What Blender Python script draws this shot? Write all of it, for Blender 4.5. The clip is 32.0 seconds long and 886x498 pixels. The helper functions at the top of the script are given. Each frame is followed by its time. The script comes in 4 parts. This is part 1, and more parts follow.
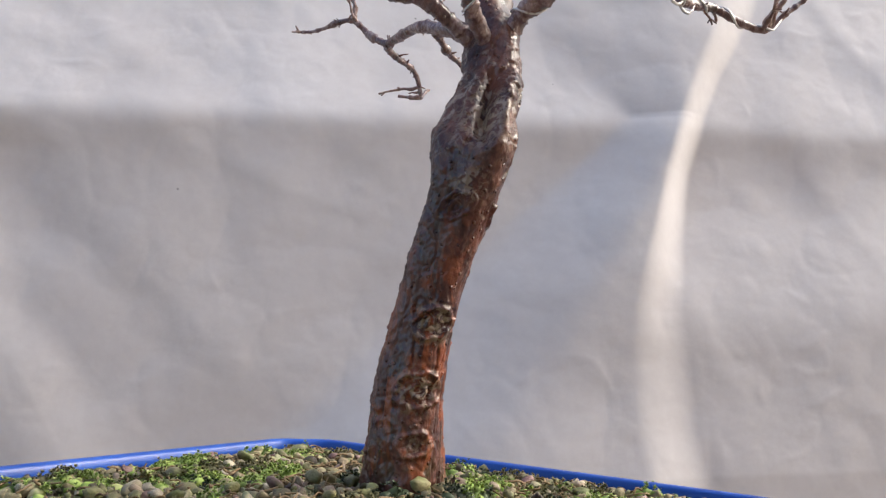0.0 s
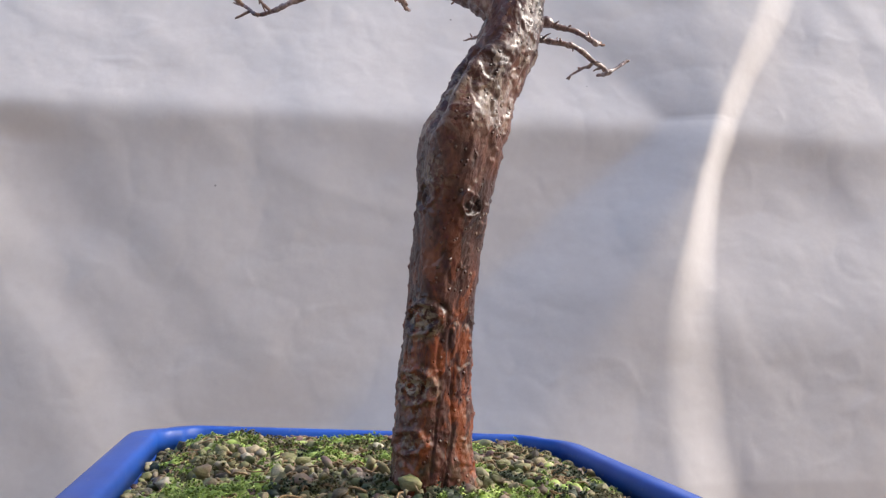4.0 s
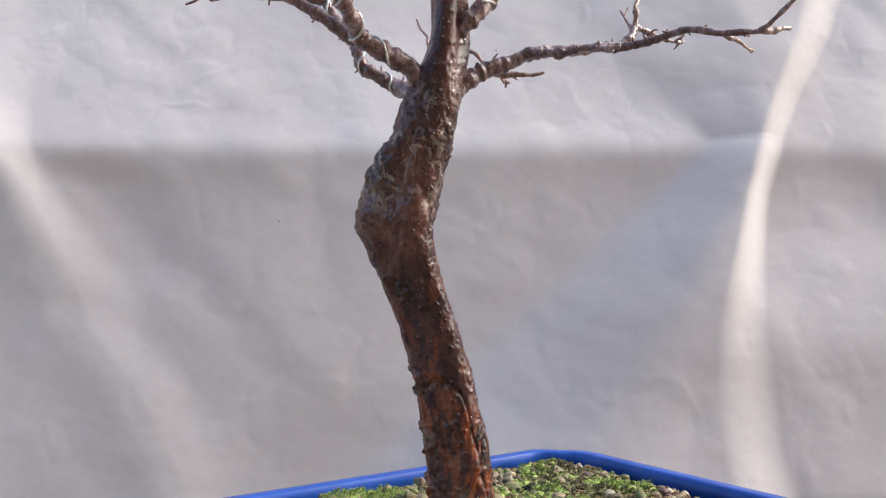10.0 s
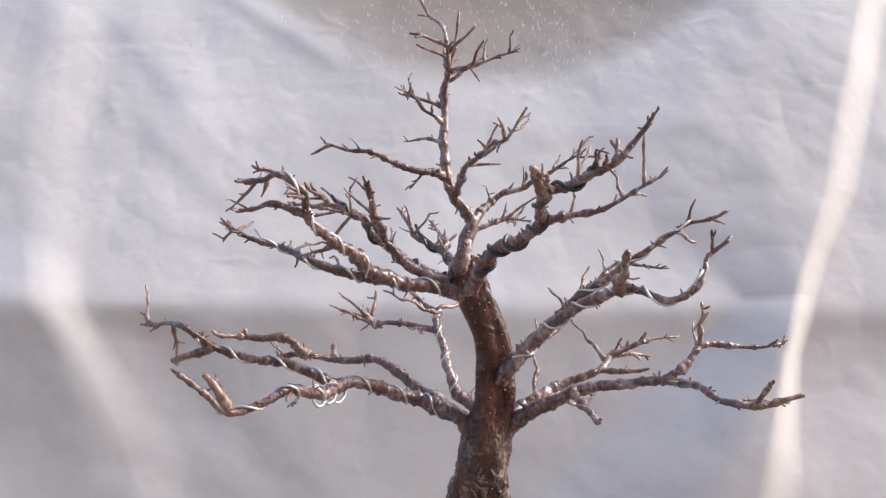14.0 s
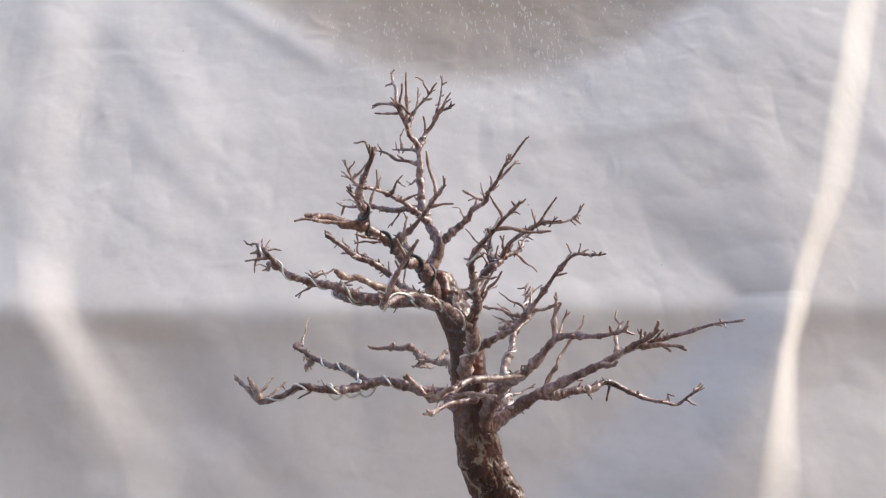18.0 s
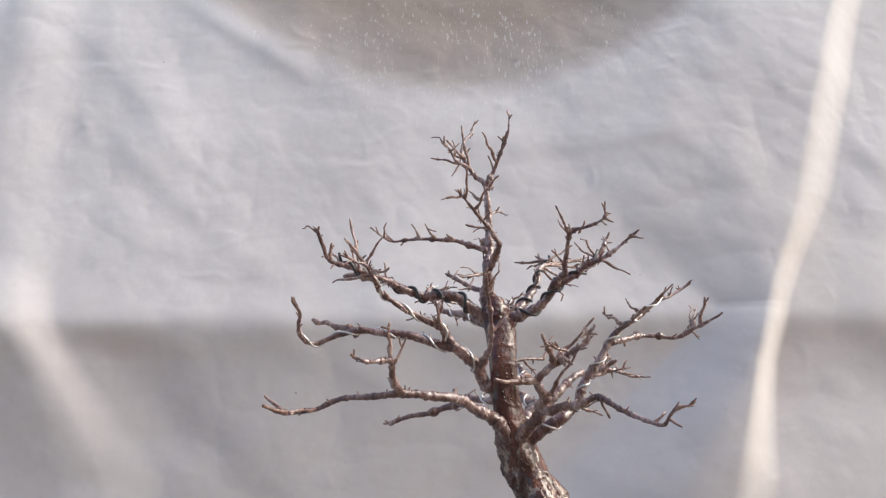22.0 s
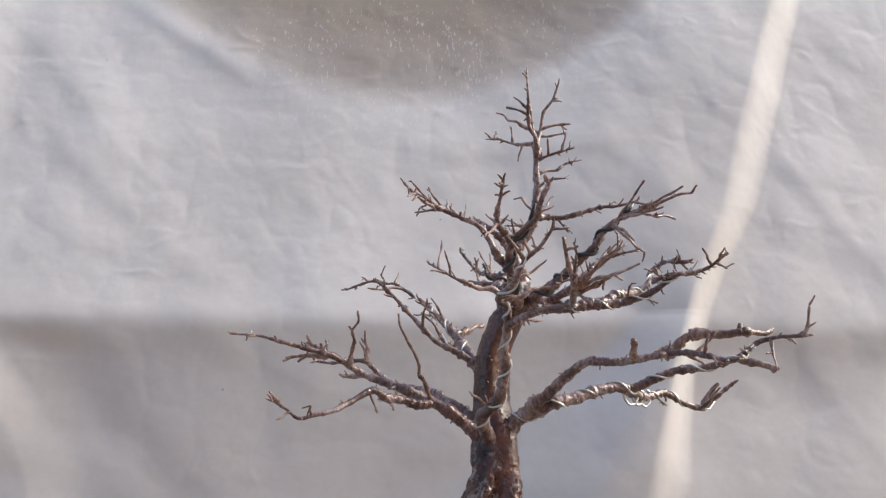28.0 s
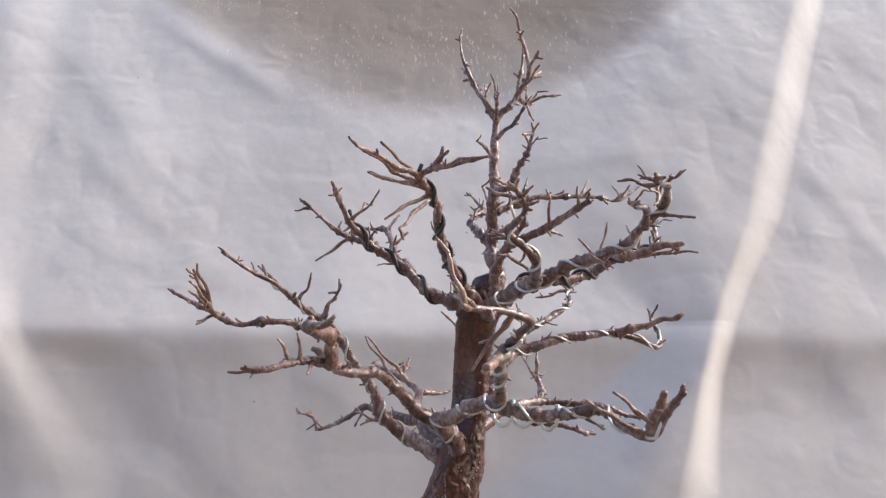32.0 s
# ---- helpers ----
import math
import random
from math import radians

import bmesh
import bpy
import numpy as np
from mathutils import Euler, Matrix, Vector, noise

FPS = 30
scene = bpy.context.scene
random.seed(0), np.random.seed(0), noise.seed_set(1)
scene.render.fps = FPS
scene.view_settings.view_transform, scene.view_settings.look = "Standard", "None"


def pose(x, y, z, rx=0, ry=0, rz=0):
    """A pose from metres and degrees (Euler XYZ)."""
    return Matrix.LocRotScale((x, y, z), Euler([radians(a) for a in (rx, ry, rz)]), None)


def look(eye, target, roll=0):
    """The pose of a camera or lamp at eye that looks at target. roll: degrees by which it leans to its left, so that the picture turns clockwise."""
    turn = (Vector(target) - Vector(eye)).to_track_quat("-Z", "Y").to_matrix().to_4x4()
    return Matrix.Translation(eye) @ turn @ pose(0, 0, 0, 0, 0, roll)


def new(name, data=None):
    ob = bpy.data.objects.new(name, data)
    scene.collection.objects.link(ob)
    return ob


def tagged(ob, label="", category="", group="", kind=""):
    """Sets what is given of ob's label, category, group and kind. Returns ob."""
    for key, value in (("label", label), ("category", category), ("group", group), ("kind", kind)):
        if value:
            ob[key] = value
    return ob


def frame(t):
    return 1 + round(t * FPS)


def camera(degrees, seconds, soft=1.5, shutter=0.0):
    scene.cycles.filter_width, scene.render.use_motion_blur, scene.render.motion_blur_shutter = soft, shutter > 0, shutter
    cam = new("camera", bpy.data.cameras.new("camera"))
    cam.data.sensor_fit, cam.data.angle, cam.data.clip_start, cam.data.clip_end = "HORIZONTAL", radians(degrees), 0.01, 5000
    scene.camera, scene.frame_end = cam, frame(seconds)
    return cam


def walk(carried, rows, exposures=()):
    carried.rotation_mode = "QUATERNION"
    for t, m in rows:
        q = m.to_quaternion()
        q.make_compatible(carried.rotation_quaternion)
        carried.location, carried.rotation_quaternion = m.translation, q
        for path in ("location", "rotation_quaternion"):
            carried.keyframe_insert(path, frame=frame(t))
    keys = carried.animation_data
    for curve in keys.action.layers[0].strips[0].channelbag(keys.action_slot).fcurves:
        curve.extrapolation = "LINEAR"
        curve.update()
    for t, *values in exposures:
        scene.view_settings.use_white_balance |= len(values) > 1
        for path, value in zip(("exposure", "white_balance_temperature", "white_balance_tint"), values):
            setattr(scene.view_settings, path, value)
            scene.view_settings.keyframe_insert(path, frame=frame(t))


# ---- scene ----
cam = camera(60.99, 32.0, soft=1.35)
walk(cam, [
    (0, pose(0.0382, -0.4003, 0.0002, 96.56, 0.38, -0.71)),
    (0.5, pose(0.0329, -0.4013, -0.0011, 96.25, 0.50, -0.61)),
    (1, pose(0.0302, -0.4006, -0.0033, 96.03, 0.02, -0.35)),
    (1.5, pose(0.0261, -0.3972, -0.0048, 95.87, -0.12, 0.00)),
    (2, pose(0.0246, -0.3955, -0.0061, 95.85, -0.18, -0.04)),
    (2.5, pose(0.0240, -0.3983, -0.0042, 96.03, -0.51, 0.00)),
    (3, pose(0.0258, -0.3990, -0.0042, 96.19, -0.46, 0.05)),
    (3.5, pose(0.0213, -0.4030, -0.0039, 96.39, -0.74, 0.33)),
    (5.5, pose(0.0147, -0.4105, 0.0086, 96.91, -0.27, 1.18)),
    (6, pose(0.0072, -0.4136, 0.0093, 96.83, -0.33, 1.25)),
    (6.5, pose(0.0057, -0.4225, 0.0165, 97.15, -0.04, 1.88)),
    (7, pose(0.0015, -0.4201, 0.0207, 97.29, -0.32, 1.97)),
    (7.5, pose(-0.0010, -0.4249, 0.0239, 97.51, -0.65, 2.15)),
    (8, pose(-0.0063, -0.4239, 0.0245, 97.47, -0.59, 2.32)),
    (8.5, pose(-0.0105, -0.4293, 0.0219, 96.95, 0.07, 2.64)),
    (9, pose(-0.0091, -0.4350, 0.0136, 96.01, 0.56, 2.83)),
    (9.5, pose(-0.0095, -0.4404, 0.0186, 96.26, 0.71, 3.26)),
    (10, pose(-0.0041, -0.4509, 0.0303, 96.62, 0.79, 3.57)),
    (10.5, pose(-0.0090, -0.4594, 0.0436, 96.92, 0.61, 4.18)),
    (11, pose(-0.0182, -0.4767, 0.1104, 97.40, 0.48, 4.52)),
    (11.5, pose(-0.0297, -0.4911, 0.1648, 98.05, -0.78, 3.56)),
    (12, pose(-0.0525, -0.4793, 0.1913, 100.27, 0.02, 3.27)),
    (12.5, pose(-0.0695, -0.4911, 0.1990, 100.46, 0.52, 3.59)),
    (13, pose(-0.0667, -0.5025, 0.1894, 99.95, -0.55, 3.61)),
    (13.5, pose(-0.0679, -0.5043, 0.1934, 99.97, 0.24, 3.55)),
    (14, pose(-0.0634, -0.5017, 0.1914, 99.90, -0.14, 3.28)),
    (14.5, pose(-0.0659, -0.5042, 0.1916, 100.01, -0.00, 3.57)),
    (16.5, pose(-0.0574, -0.5058, 0.1950, 100.33, 0.24, 3.35)),
    (17, pose(-0.0575, -0.5030, 0.1962, 100.57, 0.25, 3.21)),
    (17.5, pose(-0.0535, -0.4983, 0.1888, 100.42, 0.54, 3.15)),
    (18, pose(-0.0537, -0.4986, 0.1868, 100.24, 0.70, 3.47)),
    (18.5, pose(-0.0503, -0.5010, 0.1868, 100.13, 0.95, 3.62)),
    (19, pose(-0.0446, -0.5009, 0.1879, 100.24, 0.85, 3.37)),
    (19.5, pose(-0.0431, -0.5012, 0.1865, 100.31, 0.81, 3.28)),
    (20, pose(-0.0405, -0.5007, 0.1913, 100.32, 1.08, 3.52)),
    (20.5, pose(-0.0363, -0.4992, 0.1931, 100.50, 0.91, 3.74)),
    (21, pose(-0.0333, -0.4968, 0.1931, 100.60, 0.88, 3.56)),
    (21.5, pose(-0.0230, -0.4968, 0.1911, 100.72, 0.87, 3.45)),
    (22, pose(-0.0224, -0.4987, 0.1927, 100.70, 0.89, 3.44)),
    (22.5, pose(-0.0153, -0.5042, 0.1934, 100.80, 0.78, 3.14)),
    (23, pose(-0.0086, -0.5080, 0.1933, 100.82, 0.29, 3.00)),
    (23.5, pose(-0.0037, -0.5095, 0.1951, 101.03, -0.14, 2.83)),
    (24, pose(0.0051, -0.5111, 0.1960, 101.21, -0.16, 2.60)),
    (24.5, pose(0.0143, -0.5136, 0.1953, 101.29, -0.12, 2.28)),
    (25, pose(0.0158, -0.5172, 0.1926, 101.30, -0.51, 2.12)),
    (25.5, pose(0.0235, -0.5140, 0.1833, 101.12, -0.52, 1.82)),
    (27.5, pose(0.0466, -0.5171, 0.1808, 100.89, -0.06, 1.71)),
    (28, pose(0.0500, -0.5190, 0.1834, 101.15, -0.14, 1.51)),
    (28.5, pose(0.0493, -0.5216, 0.1838, 101.46, -0.01, 1.44)),
    (29, pose(0.0486, -0.5216, 0.1800, 101.26, -0.18, 1.54)),
    (29.5, pose(0.0478, -0.5240, 0.1803, 101.16, -0.10, 1.53)),
    (30, pose(0.0495, -0.5211, 0.1808, 101.12, -0.42, 1.57)),
    (30.5, pose(0.0445, -0.5271, 0.1867, 101.40, -0.41, 1.61)),
    (31, pose(0.0407, -0.5328, 0.1926, 101.76, -0.27, 1.86)),
    (31.5, pose(0.0386, -0.5317, 0.1911, 101.75, -0.25, 2.02)),
    (32, pose(0.0312, -0.5329, 0.1884, 101.76, -0.12, 2.64)),
], exposures=[(0, 1.25, 6350, 5), (2, 1.25, 6250, 7), (9, 1.26, 6200, 7), (11, 1.32, 6250, 7), (12.5, 1.38, 6250, 7), (14.5, 1.35, 6250, 7), (17, 1.31, 6400, 4), (21, 1.31, 6400, 4), (23, 1.15, 6400, 4), (28, 1.11, 6400, 4), (30, 1.11, 6400, 4), (32, 1.17, 6300, 6)])

# ---- world and light ----
world = bpy.data.worlds.new("world")
scene.world = world
world.use_nodes = True
wn, wl = world.node_tree.nodes, world.node_tree.links
sky = wn.new("ShaderNodeTexSky")
sky.sky_type = "NISHITA"
sky.sun_disc = False
SUN_EL, SUN_AZ = 40.0, 82.0          # elevation, compass bearing clockwise from +y
sky.sun_elevation, sky.sun_rotation = radians(SUN_EL), radians(SUN_AZ)
sky.air_density, sky.dust_density = 1.0, 4.0
wn["Background"].inputs["Strength"].default_value = 0.15
wl.new(sky.outputs[0], wn["Background"].inputs["Color"])
sun = new("sun", bpy.data.lights.new("sun", "SUN"))
sun.data.energy, sun.data.angle, sun.data.color = 0.62, radians(24.0), (1.0, 0.98, 0.95)
sun_way = Vector((math.sin(radians(SUN_AZ)) * math.cos(radians(SUN_EL)), math.cos(radians(SUN_AZ)) * math.cos(radians(SUN_EL)), math.sin(radians(SUN_EL))))
sun.matrix_world = look(sun_way * 5, (0, 0, 0))


# ---- materials ----
def material(name):
    m = bpy.data.materials.new(name)
    m.use_nodes = True
    n, l = m.node_tree.nodes, m.node_tree.links
    return m, n, l, n["Principled BSDF"]


def noise_node(n, l, scale, detail=6, rough=0.6, vec=None, distort=0.0):
    t = n.new("ShaderNodeTexNoise")
    t.inputs["Scale"].default_value, t.inputs["Detail"].default_value = scale, detail
    t.inputs["Roughness"].default_value, t.inputs["Distortion"].default_value = rough, distort
    if vec is not None:
        l.new(vec, t.inputs["Vector"])
    return t


def ramp(n, l, fac, stops):
    r = n.new("ShaderNodeValToRGB")
    e = r.color_ramp.elements
    while len(e) < len(stops):
        e.new(0.5)
    for el, (p, c) in zip(e, stops):
        el.position, el.color = p, (*c, 1) if len(c) == 3 else c
    l.new(fac, r.inputs["Fac"])
    return r


def grey(v):
    return (v, v, v)


def mixc(n, l, fac, a, b, mode="MIX"):
    m = n.new("ShaderNodeMix")
    m.data_type, m.blend_type = "RGBA", mode
    for sock, v in ((m.inputs[0], fac), (m.inputs[6], a), (m.inputs[7], b)):
        if isinstance(v, (int, float)):
            sock.default_value = v
        elif isinstance(v, tuple):
            sock.default_value = (*v, 1)
        else:
            l.new(v, sock)
    return m.outputs[2]


def mathn(n, l, op, a, b=0.0, clamp=False):
    m = n.new("ShaderNodeMath")
    m.operation, m.use_clamp = op, clamp
    for sock, v in zip(m.inputs, (a, b)):
        if isinstance(v, (int, float)):
            sock.default_value = v
        else:
            l.new(v, sock)
    return m.outputs[0]


def bump(n, l, p, height, strength, dist, prev=None, shell=True):
    b = n.new("ShaderNodeBump")
    b.inputs["Strength"].default_value, b.inputs["Distance"].default_value = strength, dist
    l.new(height, b.inputs["Height"])
    if prev is not None:
        l.new(prev, b.inputs["Normal"])
    l.new(b.outputs[0], p.inputs["Normal"])
    if shell:
        l.new(b.outputs[0], p.inputs["Coat Normal"])
    return b.outputs[0]


def stretched(n, l, vec, sx, sy, sz):
    m = n.new("ShaderNodeMapping")
    m.inputs["Scale"].default_value = (sx, sy, sz)
    l.new(vec, m.inputs["Vector"])
    return m.outputs[0]


def cloth_material():
    m, n, l, p = material("canvas")
    co = n.new("ShaderNodeTexCoord").outputs["Object"]
    big = noise_node(n, l, 3.0, 4, 0.5, co)
    fine = noise_node(n, l, 60, 6, 0.7, co)
    tint = ramp(n, l, big.outputs[0], [(0.3, (0.555, 0.515, 0.515)), (0.7, (0.63, 0.595, 0.605))])
    col = mixc(n, l, 0.10, tint.outputs[0], fine.outputs[0], "OVERLAY")
    # a few dark specks
    v = n.new("ShaderNodeTexVoronoi")
    v.inputs["Scale"].default_value = 9
    l.new(co, v.inputs["Vector"])
    v.inputs["Randomness"].default_value = 1.0
    sp = ramp(n, l, v.outputs["Distance"], [(0.012, grey(0.35)), (0.022, grey(1))])
    col = mixc(n, l, 1.0, col, sp.outputs[0], "MULTIPLY")
    # brown patch with a hanging lower edge, and light upright streaks in it
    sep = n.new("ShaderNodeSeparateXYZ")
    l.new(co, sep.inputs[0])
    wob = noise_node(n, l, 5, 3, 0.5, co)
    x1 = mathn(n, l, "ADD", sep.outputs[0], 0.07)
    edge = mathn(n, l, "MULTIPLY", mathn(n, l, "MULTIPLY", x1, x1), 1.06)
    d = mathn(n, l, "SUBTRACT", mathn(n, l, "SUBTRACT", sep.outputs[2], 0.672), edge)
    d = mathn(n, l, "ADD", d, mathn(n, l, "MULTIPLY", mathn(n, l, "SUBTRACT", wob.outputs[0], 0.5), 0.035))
    brownish = ramp(n, l, mathn(n, l, "MULTIPLY", d, 4.0), [(0.0, grey(0)), (0.20, grey(0.65)), (0.7, grey(1))])
    col = mixc(n, l, brownish.outputs[0], col, (0.305, 0.250, 0.215))
    upright_noise = noise_node(n, l, 1.0, 3, 0.6, stretched(n, l, co, 260, 260, 18))
    where = noise_node(n, l, 9, 2, 0.5, co)
    streak = ramp(n, l, mathn(n, l, "ADD", upright_noise.outputs[0], mathn(n, l, "MULTIPLY", where.outputs[0], 0.25)), [(0.74, grey(0)), (0.82, grey(1))])
    # wet: the streaks fade in from a little below the patch edge
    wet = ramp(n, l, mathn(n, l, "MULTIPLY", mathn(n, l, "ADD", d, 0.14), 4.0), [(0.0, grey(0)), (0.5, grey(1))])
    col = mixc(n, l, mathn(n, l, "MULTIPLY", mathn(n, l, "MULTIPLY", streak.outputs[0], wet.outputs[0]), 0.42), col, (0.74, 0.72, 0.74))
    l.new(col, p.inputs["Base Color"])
    p.inputs["Roughness"].default_value = 0.85
    p.inputs["Sheen Weight"].default_value = 0.1
    wv = noise_node(n, l, 16, 3, 0.45, co, 0.3)
    b = bump(n, l, p, wv.outputs[0], 0.12, 0.008)
    cr = noise_node(n, l, 70, 4, 0.55, co)
    b = bump(n, l, p, cr.outputs[0], 0.10, 0.002, b)
    bump(n, l, p, noise_node(n, l, 900, 2, 0.5, co).outputs[0], 0.12, 0.0006, b)
    return m


SCAR_PLACES = [((-0.0510, 0.0079, 0.006), 0.013, 0.9), ((-0.0442, 0.0095, -0.026), 0.015, 0.9), ((-0.0413, 0.0106, -0.052), 0.011, 0.5), ((-0.0777, -0.0002, 0.105), 0.024, 0.6), ((-0.072, 0.007, 0.072), 0.013, 0.5)]


def bark_material(name, dark, mid, light, red, rough, rz, coat=0.4, film_rough=0.04, share=0.6):
    """Wet bark: brown in two scales, orange flaking patches below height rz, grey film above it."""
    m, n, l, p = material(name)
    co = n.new("ShaderNodeTexCoord").outputs["Object"]
    big = noise_node(n, l, 60, 5, 0.62, stretched(n, l, co, 1, 1, 0.4), 0.3)
    fine = noise_node(n, l, 420, 6, 0.65, stretched(n, l, co, 1, 1, 0.6))
    mx = mathn(n, l, "ADD", mathn(n, l, "MULTIPLY", big.outputs[0], share), mathn(n, l, "MULTIPLY", fine.outputs[0], 1 - share))
    col = ramp(n, l, mx, [(0.36, dark), (0.5, mid), (0.66, light)]).outputs[0]
    if rz is not None:
        flake = noise_node(n, l, 58, 5, 0.66, stretched(n, l, co, 1.3, 1.3, 0.55), 0.5)
        sep = n.new("ShaderNodeSeparateXYZ")
        l.new(co, sep.inputs[0])
        low = ramp(n, l, mathn(n, l, "MULTIPLY", mathn(n, l, "SUBTRACT", rz, sep.outputs[2]), 8.0), [(0.0, grey(0)), (0.6, grey(1))])
        fl = ramp(n, l, flake.outputs[0], [(0.51, grey(0)), (0.58, grey(1))])
        col = mixc(n, l, mathn(n, l, "MULTIPLY", low.outputs[0], mathn(n, l, "MULTIPLY", fl.outputs[0], 0.42)), col, red)
        film = ramp(n, l, noise_node(n, l, 26, 3, 0.6, co).outputs[0], [(0.50, grey(0)), (0.70, grey(0.10))])
        hi = ramp(n, l, mathn(n, l, "MULTIPLY", mathn(n, l, "SUBTRACT", sep.outputs[2], rz + 0.03), 10.0), [(0.0, grey(0.25)), (0.7, grey(1))])
        col = mixc(n, l, mathn(n, l, "MULTIPLY", film.outputs[0], hi.outputs[0]), col, (0.22, 0.17, 0.15))
        zone = ramp(n, l, mathn(n, l, "ABSOLUTE", mathn(n, l, "SUBTRACT", sep.outputs[2], 0.125)), [(0.012, grey(1)), (0.045, grey(0))])
        scale_noise = noise_node(n, l, 120, 4, 0.65, stretched(n, l, co, 1, 1, 0.7), 0.8)
        peel = ramp(n, l, scale_noise.outputs[0], [(0.53, grey(0)), (0.60, grey(0.75))])
        col = mixc(n, l, mathn(n, l, "MULTIPLY", zone.outputs[0], peel.outputs[0]), col, (0.34, 0.26, 0.22))
        gr = ramp(n, l, mathn(n, l, "MULTIPLY", mathn(n, l, "SUBTRACT", -0.035, sep.outputs[2]), 25.0), [(0.0, grey(0)), (1.0, grey(0.45))])
        gm = ramp(n, l, noise_node(n, l, 90, 3, 0.6, co).outputs[0], [(0.5, grey(0)), (0.62, grey(1))])
        col = mixc(n, l, mathn(n, l, "MULTIPLY", gr.outputs[0], gm.outputs[0]), col, (0.07, 0.075, 0.03))
    # pale dry callus on the old pruning scars and round the hollow
    for place, size, weight in SCAR_PLACES if rz is not None else ():
        far = n.new("ShaderNodeVectorMath")
        far.operation = "DISTANCE"
        l.new(co, far.inputs[0])
        far.inputs[1].default_value = place
        callus = noise_node(n, l, 240, 4, 0.6, co, 0.8)
        near = ramp(n, l, mathn(n, l, "DIVIDE", far.outputs["Value"], size), [(0.25, grey(1)), (1.0, grey(0))])
        rough_part = ramp(n, l, callus.outputs[0], [(0.48, grey(0)), (0.56, grey(weight))])
        col = mixc(n, l, mathn(n, l, "MULTIPLY", near.outputs[0], rough_part.outputs[0]), col, (0.36, 0.27, 0.19))
    po = n.new("ShaderNodeTexVoronoi")
    po.inputs["Scale"].default_value = 230
    l.new(co, po.inputs["Vector"])
    dots = ramp(n, l, po.outputs["Distance"], [(0.10, grey(1)), (0.22, grey(0))])
    some = ramp(n, l, noise_node(n, l, 80, 2, 0.5, co).outputs[0], [(0.50, grey(0)), (0.64, grey(0.5))])
    col = mixc(n, l, mathn(n, l, "MULTIPLY", dots.outputs[0], some.outputs[0]), col, (0.42, 0.29, 0.21))
    l.new(col, p.inputs["Base Color"])
    p.inputs["Specular IOR Level"].default_value = 0.35 if rz is None else 0.15
    p.inputs["Coat IOR"].default_value = 1.5 if rz is None else 1.62
    rr = ramp(n, l, big.outputs[0], [(0.35, grey(rough - 0.14)), (0.7, grey(rough + 0.16))])
    l.new(rr.outputs[0], p.inputs["Roughness"])
    p.inputs["Coat Weight"].default_value, p.inputs["Coat Roughness"].default_value = coat, film_rough
    b = bump(n, l, p, big.outputs[0], 0.35, 0.0020)
    b = bump(n, l, p, dots.outputs[0], 0.9, 0.0018, b)
    wet = noise_node(n, l, 160, 3, 0.55, stretched(n, l, co, 1, 1, 0.6), 0.5)
    b = bump(n, l, p, wet.outputs[0], 0.6 if rz is None else 0.4, 0.0018, b)
    crack = noise_node(n, l, 150, 5, 0.55, stretched(n, l, co, 1, 1, 0.5), 0.6)
    crack.noise_type = "RIDGED_MULTIFRACTAL"
    # the water film lies smooth over the finest grain
    b = bump(n, l, p, crack.outputs[0], 0.35, 0.0012, b, False)
    bump(n, l, p, fine.outputs[0], 0.55, 0.0010, b, False)
    return m


def glaze_material():
    m, n, l, p = material("blue glaze")
    co = n.new("ShaderNodeTexCoord").outputs["Object"]
    a = noise_node(n, l, 18, 4, 0.6, co)
    c = ramp(n, l, a.outputs[0], [(0.3, (0.010, 0.055, 0.30)), (0.7, (0.018, 0.085, 0.42))])
    dirt = ramp(n, l, noise_node(n, l, 120, 5, 0.7, co).outputs[0], [(0.62, grey(0)), (0.75, grey(0.5))])
    l.new(mixc(n, l, dirt.outputs[0], c.outputs[0], (0.16, 0.18, 0.22)), p.inputs["Base Color"])
    p.inputs["Roughness"].default_value, p.inputs["Specular IOR Level"].default_value = 0.5, 0.2
    p.inputs["Coat Weight"].default_value, p.inputs["Coat Roughness"].default_value = 0.30, 0.08
    bump(n, l, p, noise_node(n, l, 60, 3, 0.5, co).outputs[0], 0.10, 0.002)
    return m


def stone_material():
    m, n, l, p = material("pebble stone")
    info = n.new("ShaderNodeObjectInfo").outputs["Random"]
    isl = n.new("ShaderNodeNewGeometry").outputs["Random Per Island"]
    k = mathn(n, l, "FRACT", mathn(n, l, "ADD", mathn(n, l, "MULTIPLY", info, 7.31), isl))
    c = ramp(n, l, k, [(0.0, (0.17, 0.125, 0.065)), (0.10, (0.40, 0.33, 0.21)), (0.20, (0.125, 0.060, 0.060)), (0.30, (0.22, 0.185, 0.09)), (0.42, (0.030, 0.020, 0.018)), (0.54, (0.23, 0.125, 0.115)), (0.66, (0.58, 0.50, 0.38)), (0.74, (0.06, 0.046, 0.026)), (0.88, (0.30, 0.24, 0.13)), (1.0, (0.15, 0.085, 0.085))])
    c.color_ramp.interpolation = "LINEAR"
    co = n.new("ShaderNodeTexCoord").outputs["Object"]
    g = noise_node(n, l, 700, 4, 0.6, co)
    green = ramp(n, l, noise_node(n, l, 45, 4, 0.6, co).outputs[0], [(0.44, grey(0)), (0.60, grey(0.7))])
    col = mixc(n, l, green.outputs[0], c.outputs[0], (0.17, 0.20, 0.055))
    col = mixc(n, l, 0.45, col, g.outputs[0], "OVERLAY")
    l.new(col, p.inputs["Base Color"])
    p.inputs["Roughness"].default_value = 0.62
    bump(n, l, p, g.outputs[0], 0.5, 0.0008)
    return m


